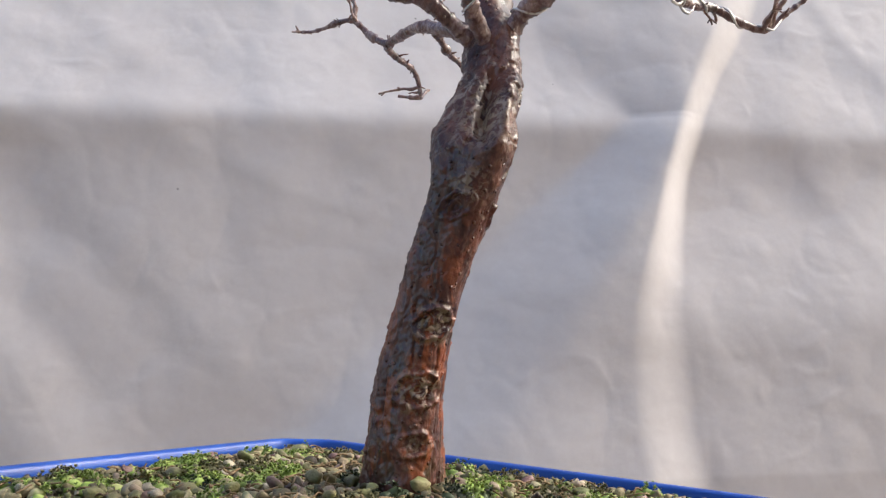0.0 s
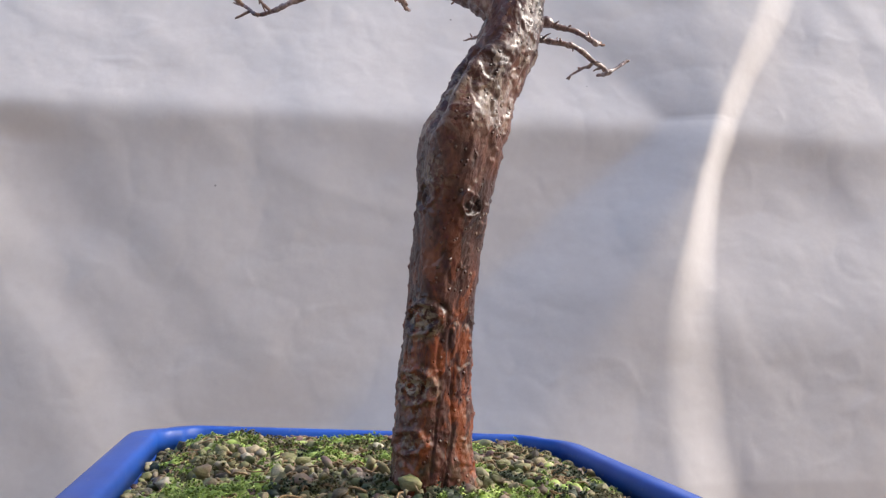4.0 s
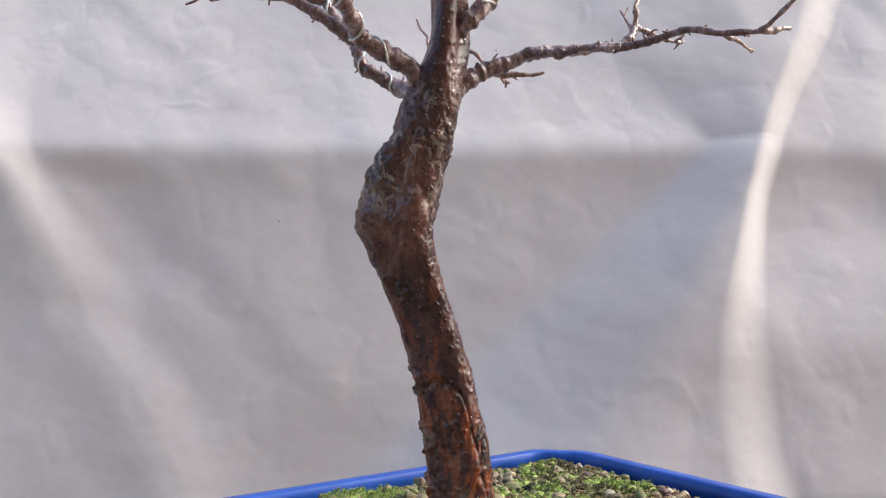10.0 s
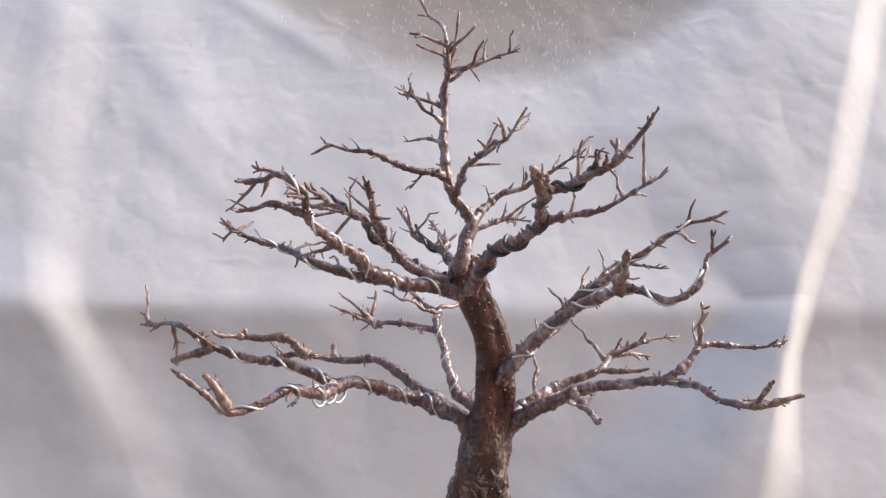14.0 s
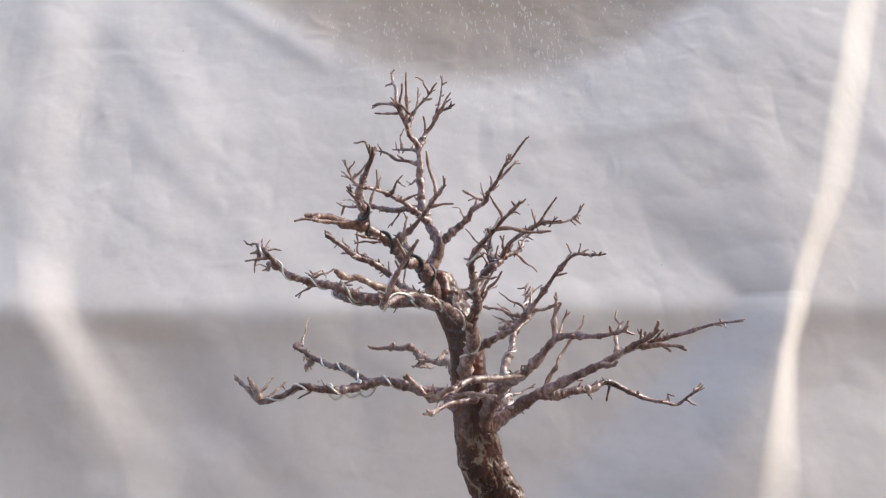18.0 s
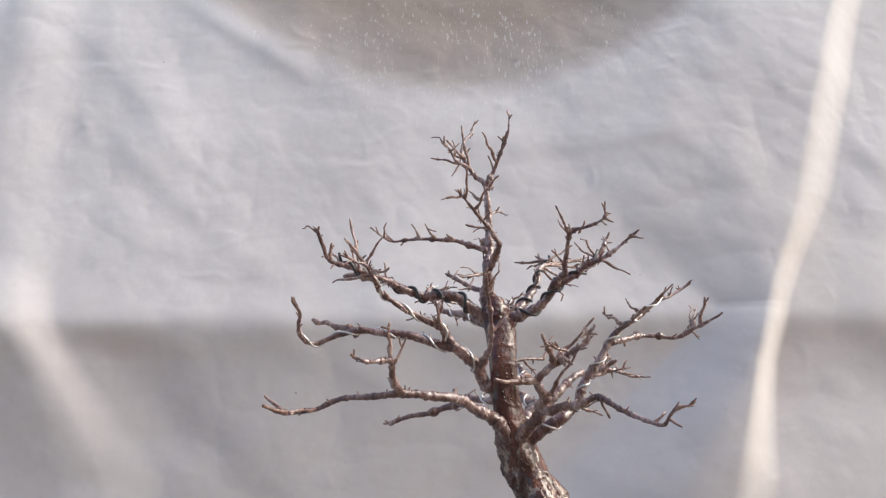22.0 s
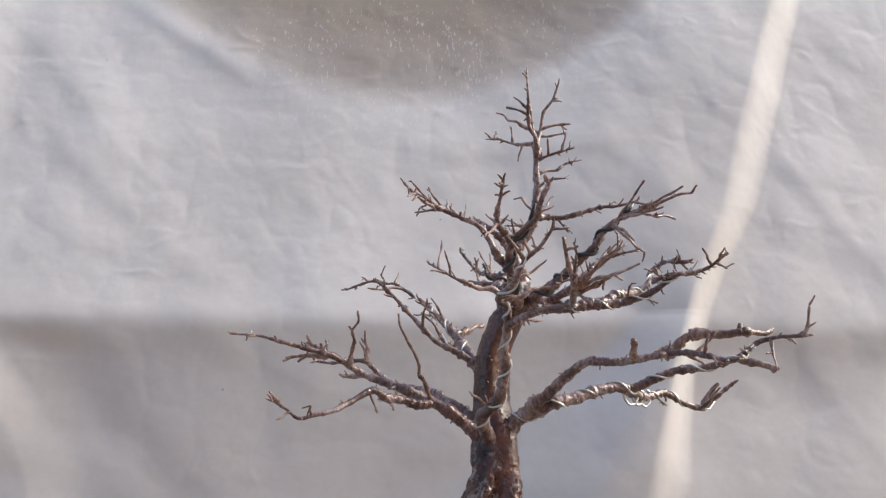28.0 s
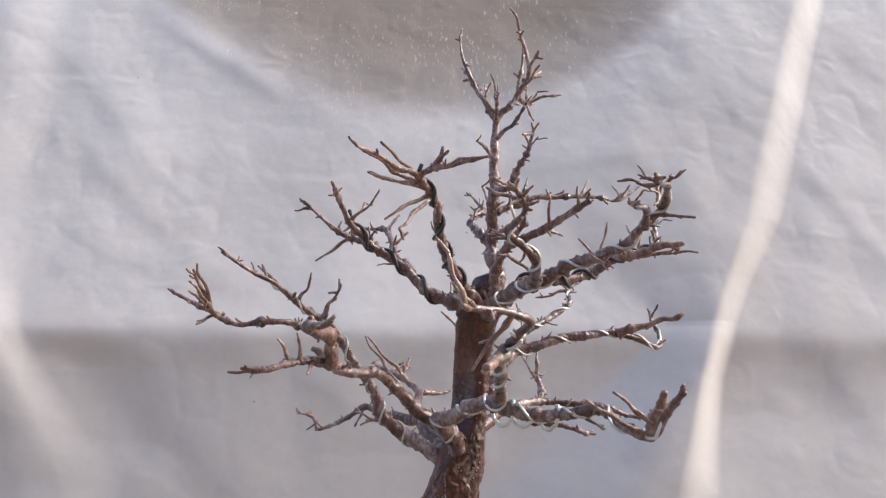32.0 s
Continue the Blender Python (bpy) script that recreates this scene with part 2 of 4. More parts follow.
def plain_material(name, a, b, scale, rough, metal=0.0, bumpd=0.001):
    m, n, l, p = material(name)
    co = n.new("ShaderNodeTexCoord").outputs["Object"]
    t = noise_node(n, l, scale, 5, 0.6, co)
    t2 = noise_node(n, l, scale * 9, 3, 0.6, co)
    mx = mathn(n, l, "ADD", mathn(n, l, "MULTIPLY", t.outputs[0], 0.6), mathn(n, l, "MULTIPLY", t2.outputs[0], 0.4))
    l.new(ramp(n, l, mx, [(0.35, a), (0.65, b)]).outputs[0], p.inputs["Base Color"])
    p.inputs["Roughness"].default_value, p.inputs["Metallic"].default_value = rough, metal
    bump(n, l, p, t2.outputs[0], 0.4, bumpd)
    return m


def moss_material(name, stops):
    m, n, l, p = material(name)
    isl = n.new("ShaderNodeNewGeometry").outputs["Random Per Island"]
    co = n.new("ShaderNodeTexCoord").outputs["Object"]
    patch = noise_node(n, l, 120, 3, 0.6, co)
    k = mathn(n, l, "ADD", mathn(n, l, "MULTIPLY", isl, 0.6), mathn(n, l, "SUBTRACT", mathn(n, l, "MULTIPLY", patch.outputs[0], 1.2), 0.35))
    l.new(ramp(n, l, k, stops).outputs[0], p.inputs["Base Color"])
    p.inputs["Roughness"].default_value = 0.6
    return m


CLOTH = cloth_material()
TRUNK = bark_material("trunk bark", (0.014, 0.0040, 0.0045), (0.066, 0.0215, 0.0170), (0.175, 0.068, 0.046), (0.40, 0.090, 0.018), 0.50, 0.075, 0.48, 0.08, 0.72)
BRANCH = bark_material("branch bark", (0.034, 0.014, 0.014), (0.150, 0.074, 0.070), (0.48, 0.37, 0.365), (0.2, 0.1, 0.05), 0.42, None, 0.8, 0.14)
TWIG = bark_material("twig bark", (0.070, 0.034, 0.028), (0.22, 0.122, 0.098), (0.52, 0.39, 0.35), (0.2, 0.1, 0.05), 0.46, None, 0.5, 0.16)
ALU = plain_material("aluminium wire", (0.52, 0.50, 0.49), (0.74, 0.72, 0.71), 160, 0.32, 0.7, 0.0003)
BLACKWIRE = plain_material("dark coated wire", (0.018, 0.018, 0.024), (0.05, 0.05, 0.06), 160, 0.3, 0.0, 0.0003)
GLAZE = glaze_material()
STONE = stone_material()
SOIL = plain_material("damp soil", (0.030, 0.021, 0.013), (0.085, 0.062, 0.038), 60, 0.85, 0.0, 0.003)
MOSS = moss_material("moss", [(0.0, (0.045, 0.06, 0.018)), (0.25, (0.13, 0.19, 0.032)), (0.55, (0.26, 0.37, 0.06)), (0.8, (0.40, 0.48, 0.13)), (1.0, (0.50, 0.45, 0.24))])
OLIVEMOSS = moss_material("dry olive moss", [(0.0, (0.025, 0.022, 0.010)), (0.4, (0.085, 0.080, 0.026)), (0.75, (0.17, 0.155, 0.055)), (1.0, (0.34, 0.27, 0.14))])
DARKMOSS = moss_material("dark moss", [(0.0, (0.010, 0.014, 0.009)), (0.5, (0.028, 0.042, 0.018)), (0.85, (0.075, 0.10, 0.035)), (1.0, (0.22, 0.24, 0.14))])
FIBRE = plain_material("dry root fibre", (0.10, 0.055, 0.025), (0.34, 0.23, 0.11), 80, 0.7)
WOOD = plain_material("weathered wood", (0.10, 0.075, 0.055), (0.20, 0.16, 0.12), 12, 0.7)
# for the added wall out of view, brown to warm its bounce
BOUNCE_BROWN = plain_material("brown of unseen wall", (0.27, 0.215, 0.165), (0.35, 0.28, 0.215), 5, 0.9, 0.0, 0.003)
PAVING = plain_material("plain paving", (0.23, 0.185, 0.135), (0.33, 0.27, 0.20), 6, 0.85, 0.0, 0.004)


# ---- building helpers ----
def mesh_object(name, verts, faces, mat, parent=None, label="", smooth=True):
    me = bpy.data.meshes.new(name)
    me.from_pydata([tuple(v) for v in verts], [], faces)
    if smooth:
        me.polygons.foreach_set("use_smooth", [True] * len(me.polygons))
    me.materials.append(mat)
    me.update()
    ob = new(name, me)
    if parent is not None:
        ob.parent = parent
    if label:
        ob["label"] = label
    return ob


def spline(pts, step):
    """Catmull-Rom through pts; returns points about step apart and the share of the length at each."""
    p = [Vector(q) for q in pts]
    p = [p[0] * 2 - p[1]] + p + [p[-1] * 2 - p[-2]]
    out = []
    for i in range(1, len(p) - 2):
        a, b, c, d = p[i - 1:i + 3]
        k = max(2, int((c - b).length / step))
        for j in range(k):
            t = j / k
            out.append(0.5 * (2 * b + (c - a) * t + (2 * a - 5 * b + 4 * c - d) * t * t + (3 * b - a - 3 * c + d) * t ** 3))
    out.append(p[-2].copy())
    acc = [0.0]
    for a, b in zip(out, out[1:]):
        acc.append(acc[-1] + (b - a).length)
    return out, [a / acc[-1] for a in acc], acc[-1]


def frames_along(path):
    """A side and an up vector at each point of a path, without twist."""
    tang = [(path[min(i + 1, len(path) - 1)] - path[max(i - 1, 0)]).normalized() for i in range(len(path))]
    side = tang[0].orthogonal().normalized()
    out = []
    for t in tang:
        side = (side - t * side.dot(t)).normalized()
        out.append((side.copy(), t.cross(side), t))
    return out


def sweep(path, radius, seg, rough=0.0, seed=0.0, grain=180.0):
    """Vertices and faces of a closed tube with uneven bark."""
    fr = frames_along(path)
    verts, faces = [], []
    for i, (c, (s, u, t)) in enumerate(zip(path, fr)):
        for k in range(seg):
            a = math.tau * k / seg
            d = s * math.cos(a) + u * math.sin(a)
            r = radius[i]
            if rough:
                q = c + d * r + Vector((seed, seed * 0.7, 0))
                r *= 1 + rough * (noise.noise(q * grain) + 0.6 * noise.noise(q * grain * 2.7))
            verts.append(c + d * r)
    for i in range(len(path) - 1):
        for k in range(seg):
            a, b = i * seg + k, i * seg + (k + 1) % seg
            faces.append((a, b, b + seg, a + seg))
    n0 = len(verts)
    verts += [path[0], path[-1] + fr[-1][2] * radius[-1] * 0.4]
    last = (len(path) - 1) * seg
    for k in range(seg):
        faces.append((n0, (k + 1) % seg, k))
        faces.append((n0 + 1, last + k, last + (k + 1) % seg))
    return verts, faces


def joined(parts):
    verts, faces = [], []
    for v, f in parts:
        o = len(verts)
        verts += v
        faces += [tuple(i + o for i in q) for q in f]
    return verts, faces


# ---- the canvas backdrop ----
RIGHT_FOLD = [(-0.9, 0.45), (-0.13, 0.333), (0.03, 0.330), (0.12, 0.352), (0.23, 0.381), (0.32, 0.413), (0.395, 0.450), (0.50, 0.510), (0.62, 0.552), (0.75, 0.603), (0.87, 0.648), (0.95, 0.680), (1.4, 0.85)]
LEFT_FOLD = [(-0.9, -0.10), (-0.143, -0.422), (-0.05, -0.470), (0.05, -0.545), (0.12, -0.570), (0.17, -0.595), (0.235, -0.628), (0.285, -0.662), (0.37, -0.693), (0.50, -0.724), (0.64, -0.745), (0.82, -0.765), (1.4, -0.82)]
# slack swags: from x, z to x, z, height, width
SWAGS = [(-0.50, 0.86, -0.30, 0.70, 0.0036, 0.022), (-0.70, 0.80, -0.42, 0.52, 0.0036, 0.026), (-0.60, 0.62, -0.38, 0.40, 0.0024, 0.022), (-0.20, 0.66, 0.06, 0.58, 0.0018, 0.030), (0.05, 0.60, 0.36, 0.62, 0.0018, 0.018),
         (-0.19, 0.61, -0.11, 0.48, 0.0003, 0.005), (0.10, 0.50, 0.34, 0.42, 0.0018, 0.030), (-0.62, 0.46, -0.30, 0.36, 0.0018, 0.020), (0.62, 0.62, 0.80, 0.34, 0.0036, 0.030), (0.52, 0.34, 0.72, 0.06, 0.0030, 0.030),
         (-0.46, 0.20, -0.20, -0.06, 0.0024, 0.030), (-0.30, 0.27, -0.02, 0.16, 0.0012, 0.014), (-0.05, 0.12, 0.16, 0.02, 0.0018, 0.024)]


def smooth(a, b, v):
    t = np.clip((v - a) / (b - a), 0, 1)
    return t * t * (3 - 2 * t)


def bell(v, w):
    return np.exp(-(v / w) ** 2)


def slack(x, z, size, seed):
    """Soft value noise on a grid of the given cell size."""
    table = np.random.RandomState(seed).rand(64, 64) * 2 - 1
    c, s = math.cos(seed * 1.1 + 0.5), math.sin(seed * 1.1 + 0.5)
    u, v = (c * x - s * z) / size + 200, (s * x + c * z) / size + 200
    i, j = np.floor(u).astype(int), np.floor(v).astype(int)
    fu, fv = u - i, v - j
    fu, fv = fu ** 3 * (fu * (fu * 6 - 15) + 10), fv ** 3 * (fv * (fv * 6 - 15) + 10)
    t = lambda p, q: table[p % 64, q % 64]
    return (t(i, j) * (1 - fu) + t(i + 1, j) * fu) * (1 - fv) + (t(i, j + 1) * (1 - fu) + t(i + 1, j + 1) * fu) * fv


def crumple(x, z, size, seed):
    """Sharp-edged dents, as in stiff cloth that has been balled up."""
    a = slack(x, z, size, seed) + 0.35 * slack(x, z, size * 0.45, seed + 1)
    return np.sqrt(a * a + 0.0003)


def backdrop_relief(x, z):
    """How far the cloth stands out towards the viewer."""
    d = np.zeros_like(x)
    # the level fold: the cloth leans back above it and hangs straight below it, a little hollow
    zc = 0.293 + 0.003 * np.sin(x * 5 + 1) + 0.0025 * slack(x, z * 0, 0.11, 3)
    k = z - zc
    soft = np.logaddexp(0, -k / 0.008) * 0.008      # depth below the fold, rounded at it
    over = np.logaddexp(0, k / 0.010) * 0.010
    d -= 0.28 * over + 0.010 * (1 - np.exp(-over / 0.05))
    d -= 0.020 * (1 - np.exp(-soft / 0.06))
    # upright folds
    w = 0.016 + 0.012 * smooth(0.27, -0.10, z) + 0.010 * smooth(0.33, 0.60, z)
    e = x - np.interp(z, [r[0] for r in RIGHT_FOLD], [r[1] for r in RIGHT_FOLD])
    # the cloth stands forward on one side, in a long gentle flank, and drops off at the crest
    crest = x - e
    k = np.maximum(0, 0.315 - z)
    edge = np.minimum(crest, 0.405 - 0.60 * k)      # below the meeting of the folds the flank fans out from the crest
    flank = 0.075 + 0.50 * np.minimum(k, 0.5) + 0.90 * np.minimum(np.maximum(0, z - 0.31), 0.30)
    high = np.where(z > 0.315, 0.027 + 0.02 * (z - 0.315), (0.36 + 0.08 * smooth(0.0, 0.06, k) - 0.14 * smooth(0.20, -0.10, z)) * flank)
    t = (x - edge) / flank
    even = 0.07 * (np.logaddexp(0, (t + 1) / 0.07) - np.logaddexp(0, t / 0.07))      # one even slope from foot to crest
    # low down the cloth stays forward past the crest
    d += high * even * (1 - (1 - 0.76 * smooth(0.0, 0.34, k)) * smooth(-1.3, 1.9, e / w))
    e = x - np.interp(z, [r[0] for r in LEFT_FOLD], [r[1] for r in LEFT_FOLD])
    w = 0.022 + 0.020 * smooth(0.25, 0.05, z) + 0.012 * smooth(0.3, 0.5, z)
    d += (0.021 - 0.006 * smooth(0.25, 0.0, z) - 0.009 * smooth(0.28, 0.42, z)) * np.exp(np.minimum(e, 0) / (0.14 + 0.1 * smooth(0.2, 0.5, z))) * (1 - smooth(-1.4, 2.0, e / w))
    d -= 0.012 * bell(e - 0.11, 0.07) * smooth(0.30, 0.24, z) * smooth(0.05, 0.2, z)
    # the low outer corner swings forward
    d += 0.012 * (1 - np.exp(-np.maximum(0, x - 0.40) / 0.3)) * smooth(0.30, -0.10, z)
    # slack swags high up, each along a line from one place to another
    for x0, z0, x1, z1, amp, wide in SWAGS:
        ln = math.hypot(x1 - x0, z1 - z0)
        ux, uz = (x1 - x0) / ln, (z1 - z0) / ln
        u, v = (x - x0) * ux + (z - z0) * uz, -(x - x0) * uz + (z - z0) * ux
        v = v + 0.012 * np.sin(u * 9 + x0 * 20)
        d += amp * smooth(-0.25 * ln, 0.3 * ln, u) * smooth(1.25 * ln, 0.7 * ln, u) * np.where(v > 0, bell(v, wide * 2.2), bell(v, wide))
    d += 0.0042 * slack(x, z, 0.21, 1) + 0.0017 * slack(x, z, 0.085, 2) + 0.0005 * slack(x, z, 0.038, 5)
    d += 0.0022 * crumple(x, z * 0.8, 0.16, 21) + 0.0010 * crumple(x, z, 0.075, 31) + 0.00028 * crumple(x * 0.8 + z * 0.3, z, 0.036, 41)
    # short bent creases of a sheet that has been folded and crumpled, each steep on one side only
    rnd = np.random.RandomState(11)
    for _ in range(420):
        x0, z0, a = rnd.uniform(-0.95, 0.95), rnd.uniform(-0.35, 1.05), rnd.normal(0, 0.7) + rnd.choice((0.25, -0.35, 1.3))
        ln, wd, amp = rnd.uniform(0.012, 0.055), rnd.uniform(0.0035, 0.009), rnd.uniform(0.0003, 0.0011) * rnd.choice((1, 1, -0.6))
        u = (x - x0) * np.cos(a) + (z - z0) * np.sin(a)
        v = -(x - x0) * np.sin(a) + (z - z0) * np.cos(a) + rnd.uniform(-9, 9) * u * u + 0.003 * np.sin(u * 90 + x0 * 50)
        d += amp * bell(u, ln * 0.6) * np.exp(-np.sqrt(v * v + 0.0000015) / np.where(v > 0, wd, wd * 2.4))
    return d


def build_backdrop():
    xs = np.concatenate([np.linspace(-1.9, -0.96, 30), np.linspace(-0.92, 0.92, 640), np.linspace(0.96, 1.9, 30)])
    zs = np.concatenate([np.linspace(-0.98, -0.36, 24), np.linspace(-0.33, 1.02, 450), np.linspace(1.05, 1.6, 18)])
    x, z = np.meshgrid(xs, zs)
    y = 0.606 + 0.135 * x - backdrop_relief(x, z)
    nx, nz = len(xs), len(zs)
    verts = np.stack([x, y, z], -1).reshape(-1, 3).tolist()
    faces = [(j * nx + i, j * nx + i + 1, (j + 1) * nx + i + 1, (j + 1) * nx + i) for j in range(nz - 1) for i in range(nx - 1)]
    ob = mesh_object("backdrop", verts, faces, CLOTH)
    mod = ob.modifiers.new("thickness", "SOLIDIFY")
    mod.thickness, mod.offset = 0.002, 1
    return tagged(ob, "creased off-white canvas sheet with a brown patch high up, hung behind the tree", "backdrop", kind="structure")


build_backdrop()

# added wall, unseen behind the viewer: holds off sky and bounces warm light
mesh_object("unseen_wall", [(x, y, z) for x in (-0.9, 5.0) for y in (-2.1, -1.9) for z in (-1.0, 2.3)], [(0, 1, 3, 2), (4, 6, 7, 5), (0, 4, 5, 1), (2, 3, 7, 6), (1, 5, 7, 3), (0, 2, 6, 4)], BOUNCE_BROWN, smooth=False)
tagged(bpy.data.objects["unseen_wall"], "unseen brown wall added behind the viewer to block sky and bounce warm light", "wall", kind="structure")

# the ground, out of sight below, reaches the horizon
mesh_object("ground", [(-400, -400, -1.0), (400, -400, -1.0), (400, 400, -1.0), (-400, 400, -1.0)], [(0, 1, 2, 3)], PAVING)
tagged(bpy.data.objects["ground"], "plain sandy paving under the stand", "ground", kind="structure")


# ---- the pot ----
POT_C, POT_TURN, POT_HX, POT_HY, RIM_Z = (-0.0108, 0.0001), -0.7, 0.203, 0.165, -0.0783
POT_LEAN = pose(0, 0, 0, 2.45, -1.74, 0)      # the pot stands a little crooked on the turntable


def pot_outline(inset, n=12, cut=0.045):
    """Points of a rectangle with broadly rounded corners, in the turning frame's axes."""
    hx, hy = POT_HX - inset, POT_HY - inset
    r = max(0.012, cut - inset * 0.6)
    pts = []
    for sx, sy, a0 in ((1, 1, 0), (-1, 1, 90), (-1, -1, 180), (1, -1, 270)):
        for k in range(n + 1):
            a = radians(a0 + 90 * k / n)
            # corners are cut flat more than round
            q = 0.82 + 0.18 * abs(math.cos(2 * (a - radians(a0))))
            pts.append((sx * (hx - r) + r * q * math.cos(a), sy * (hy - r) + r * q * math.sin(a)))
    c, s = math.cos(radians(POT_TURN)), math.sin(radians(POT_TURN))
    return [(POT_C[0] + c * x - s * y, POT_C[1] + s * x + c * y) for x, y in pts]


def ring_sweep(profile, closed=True):
    """A wall that follows the pot's outline; profile: (inset, z) from point to point."""
    rings = [pot_outline(i) for i, z in profile]
    n, verts, faces = len(rings[0]), [], []
    for ring, (i, z) in zip(rings, profile):
        verts += [(x, y, z) for x, y in ring]
    m = len(profile)
    for j in range(m if closed else m - 1):
        for k in range(n):
            a, b = j * n + k, j * n + (k + 1) % n
            c, d = ((j + 1) % m) * n + (k + 1) % n, ((j + 1) % m) * n + k
            faces.append((a, b, c, d))
    return verts, faces


def build_pot():
    pot = new("bonsai_pot")
    tagged(pot, "shallow rectangular blue-glazed ceramic bonsai pot with cut corners", "plant pot")
    rim = [(0.006, -0.013), (0.0015, -0.0115), (0.0, -0.008), (0.0004, -0.0042), (0.0025, -0.0024), (0.006, -0.0015), (0.014, -0.0003), (0.0176, 0.0), (0.0194, -0.0005), (0.0207, -0.0018), (0.0215, -0.005), (0.022, -0.014)]
    v, f = ring_sweep([(i, RIM_Z + z) for i, z in rim])
    mesh_object("rim", v, f, GLAZE, pot, "rounded blue-glazed rim")
    z0 = RIM_Z - 0.014
    wall = [(0.0065, z0 + 0.001), (0.009, z0 - 0.012), (0.014, z0 - 0.034), (0.021, z0 - 0.056), (0.026, z0 - 0.062), (0.032, z0 - 0.060), (0.027, z0 - 0.03), (0.0215, z0 + 0.001)]
    v, f = ring_sweep(wall)
    n = len(pot_outline(0))
    f.append(tuple(range(5 * n, 6 * n)))
    f.append(tuple(range(4 * n, 5 * n))[::-1])
    mesh_object("body", v, f, GLAZE, pot)
    c, s = math.cos(radians(POT_TURN)), math.sin(radians(POT_TURN))
    for sx in (-1, 1):
        for sy in (-1, 1):
            x, y = sx * 0.135, sy * 0.10
            bm = bmesh.new()
            bmesh.ops.create_cube(bm, size=1, matrix=Matrix.Translation((POT_C[0] + c * x - s * y, POT_C[1] + s * x + c * y, z0 - 0.067)) @ Matrix.Rotation(radians(POT_TURN), 4, "Z") @ Matrix.Diagonal((0.05, 0.028, 0.013, 1)))
            bmesh.ops.bevel(bm, geom=bm.edges[:], offset=0.003, segments=2, affect="EDGES")
            me = bpy.data.meshes.new("foot")
            bm.to_mesh(me)
            bm.free()
            me.materials.append(GLAZE)
            new("foot", me).parent = pot
    return pot


POT = build_pot()
FOOT_Z = RIM_Z - 0.014 - 0.0735


# a round turntable under the pot, on a plain post
def lathe(profile, n=48):
    verts, faces = [], []
    for r, z in profile:
        verts += [(r * math.cos(math.tau * k / n), r * math.sin(math.tau * k / n), z) for k in range(n)]
    for j in range(len(profile) - 1):
        for k in range(n):
            a, b = j * n + k, j * n + (k + 1) % n
            faces.append((a, b, b + n, a + n))
    faces.append(tuple(range(n))[::-1])
    faces.append(tuple(range(len(verts) - n, len(verts))))
    return verts, faces


def build_stand():
    z = FOOT_Z
    table = new("turntable_stand")
    tagged(table, "plain round wooden turntable on a post, under the pot", "stand")
    mesh_object("top", *lathe([(0.11, z - 0.022), (0.118, z - 0.018), (0.118, z - 0.004), (0.114, z)]), WOOD, table)
    mesh_object("post", *lathe([(0.07, -1.0), (0.07, -0.98), (0.035, -0.96), (0.035, z - 0.06), (0.06, z - 0.022)]), WOOD, table)
    return table


STAND = build_stand()


# ---- soil, pebbles and moss ----
def inside_pot(x, y, margin):
    c, s = math.cos(radians(POT_TURN)), math.sin(radians(POT_TURN))
    dx, dy = x - POT_C[0], y - POT_C[1]
    u, v = abs(c * dx + s * dy), abs(-s * dx + c * dy)
    hx, hy = POT_HX - margin, POT_HY - margin
    return u < hx and v < hy and u + v < hx + hy - 0.020


def soil_z(x, y):
    d = math.hypot(x + 0.03, y)
    inner = min(POT_HX - abs(x - POT_C[0]), POT_HY - abs(y - POT_C[1])) - 0.022
    return RIM_Z - 0.0155 + 0.0125 * smooth(0.0, 0.050, inner) + 0.006 * bell(d, 0.06) + 0.003 * noise.noise(Vector((x * 28, y * 28, 0)))


def build_soil():
    soil = new("soil_bed")
    tagged(soil, "gravelly soil with pebbles and moss filling the pot", "soil")
    n = len(pot_outline(0))
    verts, faces = [], []
    rings = [1.0, 0.95, 0.9, 0.82, 0.75, 0.6, 0.45, 0.3, 0.15]
    edge = pot_outline(0.0225)
    for k in rings:
        for x, y in edge:
            px, py = POT_C[0] + (x - POT_C[0]) * k, POT_C[1] + (y - POT_C[1]) * k
            verts.append((px, py, soil_z(px, py) - 0.003))
    for j in range(len(rings) - 1):
        for k in range(n):
            a, b = j * n + k, j * n + (k + 1) % n
            faces.append((a, b, b + n, a + n))
    faces.append(tuple(range((len(rings) - 1) * n, len(rings) * n)))
    mesh_object("earth", verts, faces, SOIL, soil)
    return soil


SOILBED = build_soil()


def pebble_mesh(seed):
    rnd = random.Random(seed)
    bm = bmesh.new()
    bmesh.ops.create_icosphere(bm, subdivisions=2, radius=1.0)
    cuts = [(Vector((rnd.gauss(0, 1), rnd.gauss(0, 1), rnd.gauss(0, 1))).normalized(), rnd.uniform(0.42, 0.80)) for _ in range(6 + seed % 5)]
    sx, sy, sz = rnd.uniform(0.85, 1.3), rnd.uniform(0.75, 1.0), rnd.uniform(0.55, 0.8)
    off = Vector((seed * 3.1, seed * 1.7, 0))
    for v in bm.verts:
        k = 1.05 + 0.32 * noise.noise(v.co * 1.3 + off) + 0.20 * noise.noise(v.co * 2.9 + off)
        for nrm, lim in cuts:
            over = v.co.dot(nrm) - lim
            if over > 0:
                v.co -= nrm * over
        v.co = Vector((v.co.x * sx, v.co.y * sy, v.co.z * sz)) * k
    me = bpy.data.meshes.new("pebble")
    bm.to_mesh(me)
    bm.free()
    me.polygons.foreach_set("use_smooth", [True] * len(me.polygons))
    me.materials.append(STONE)
    return me


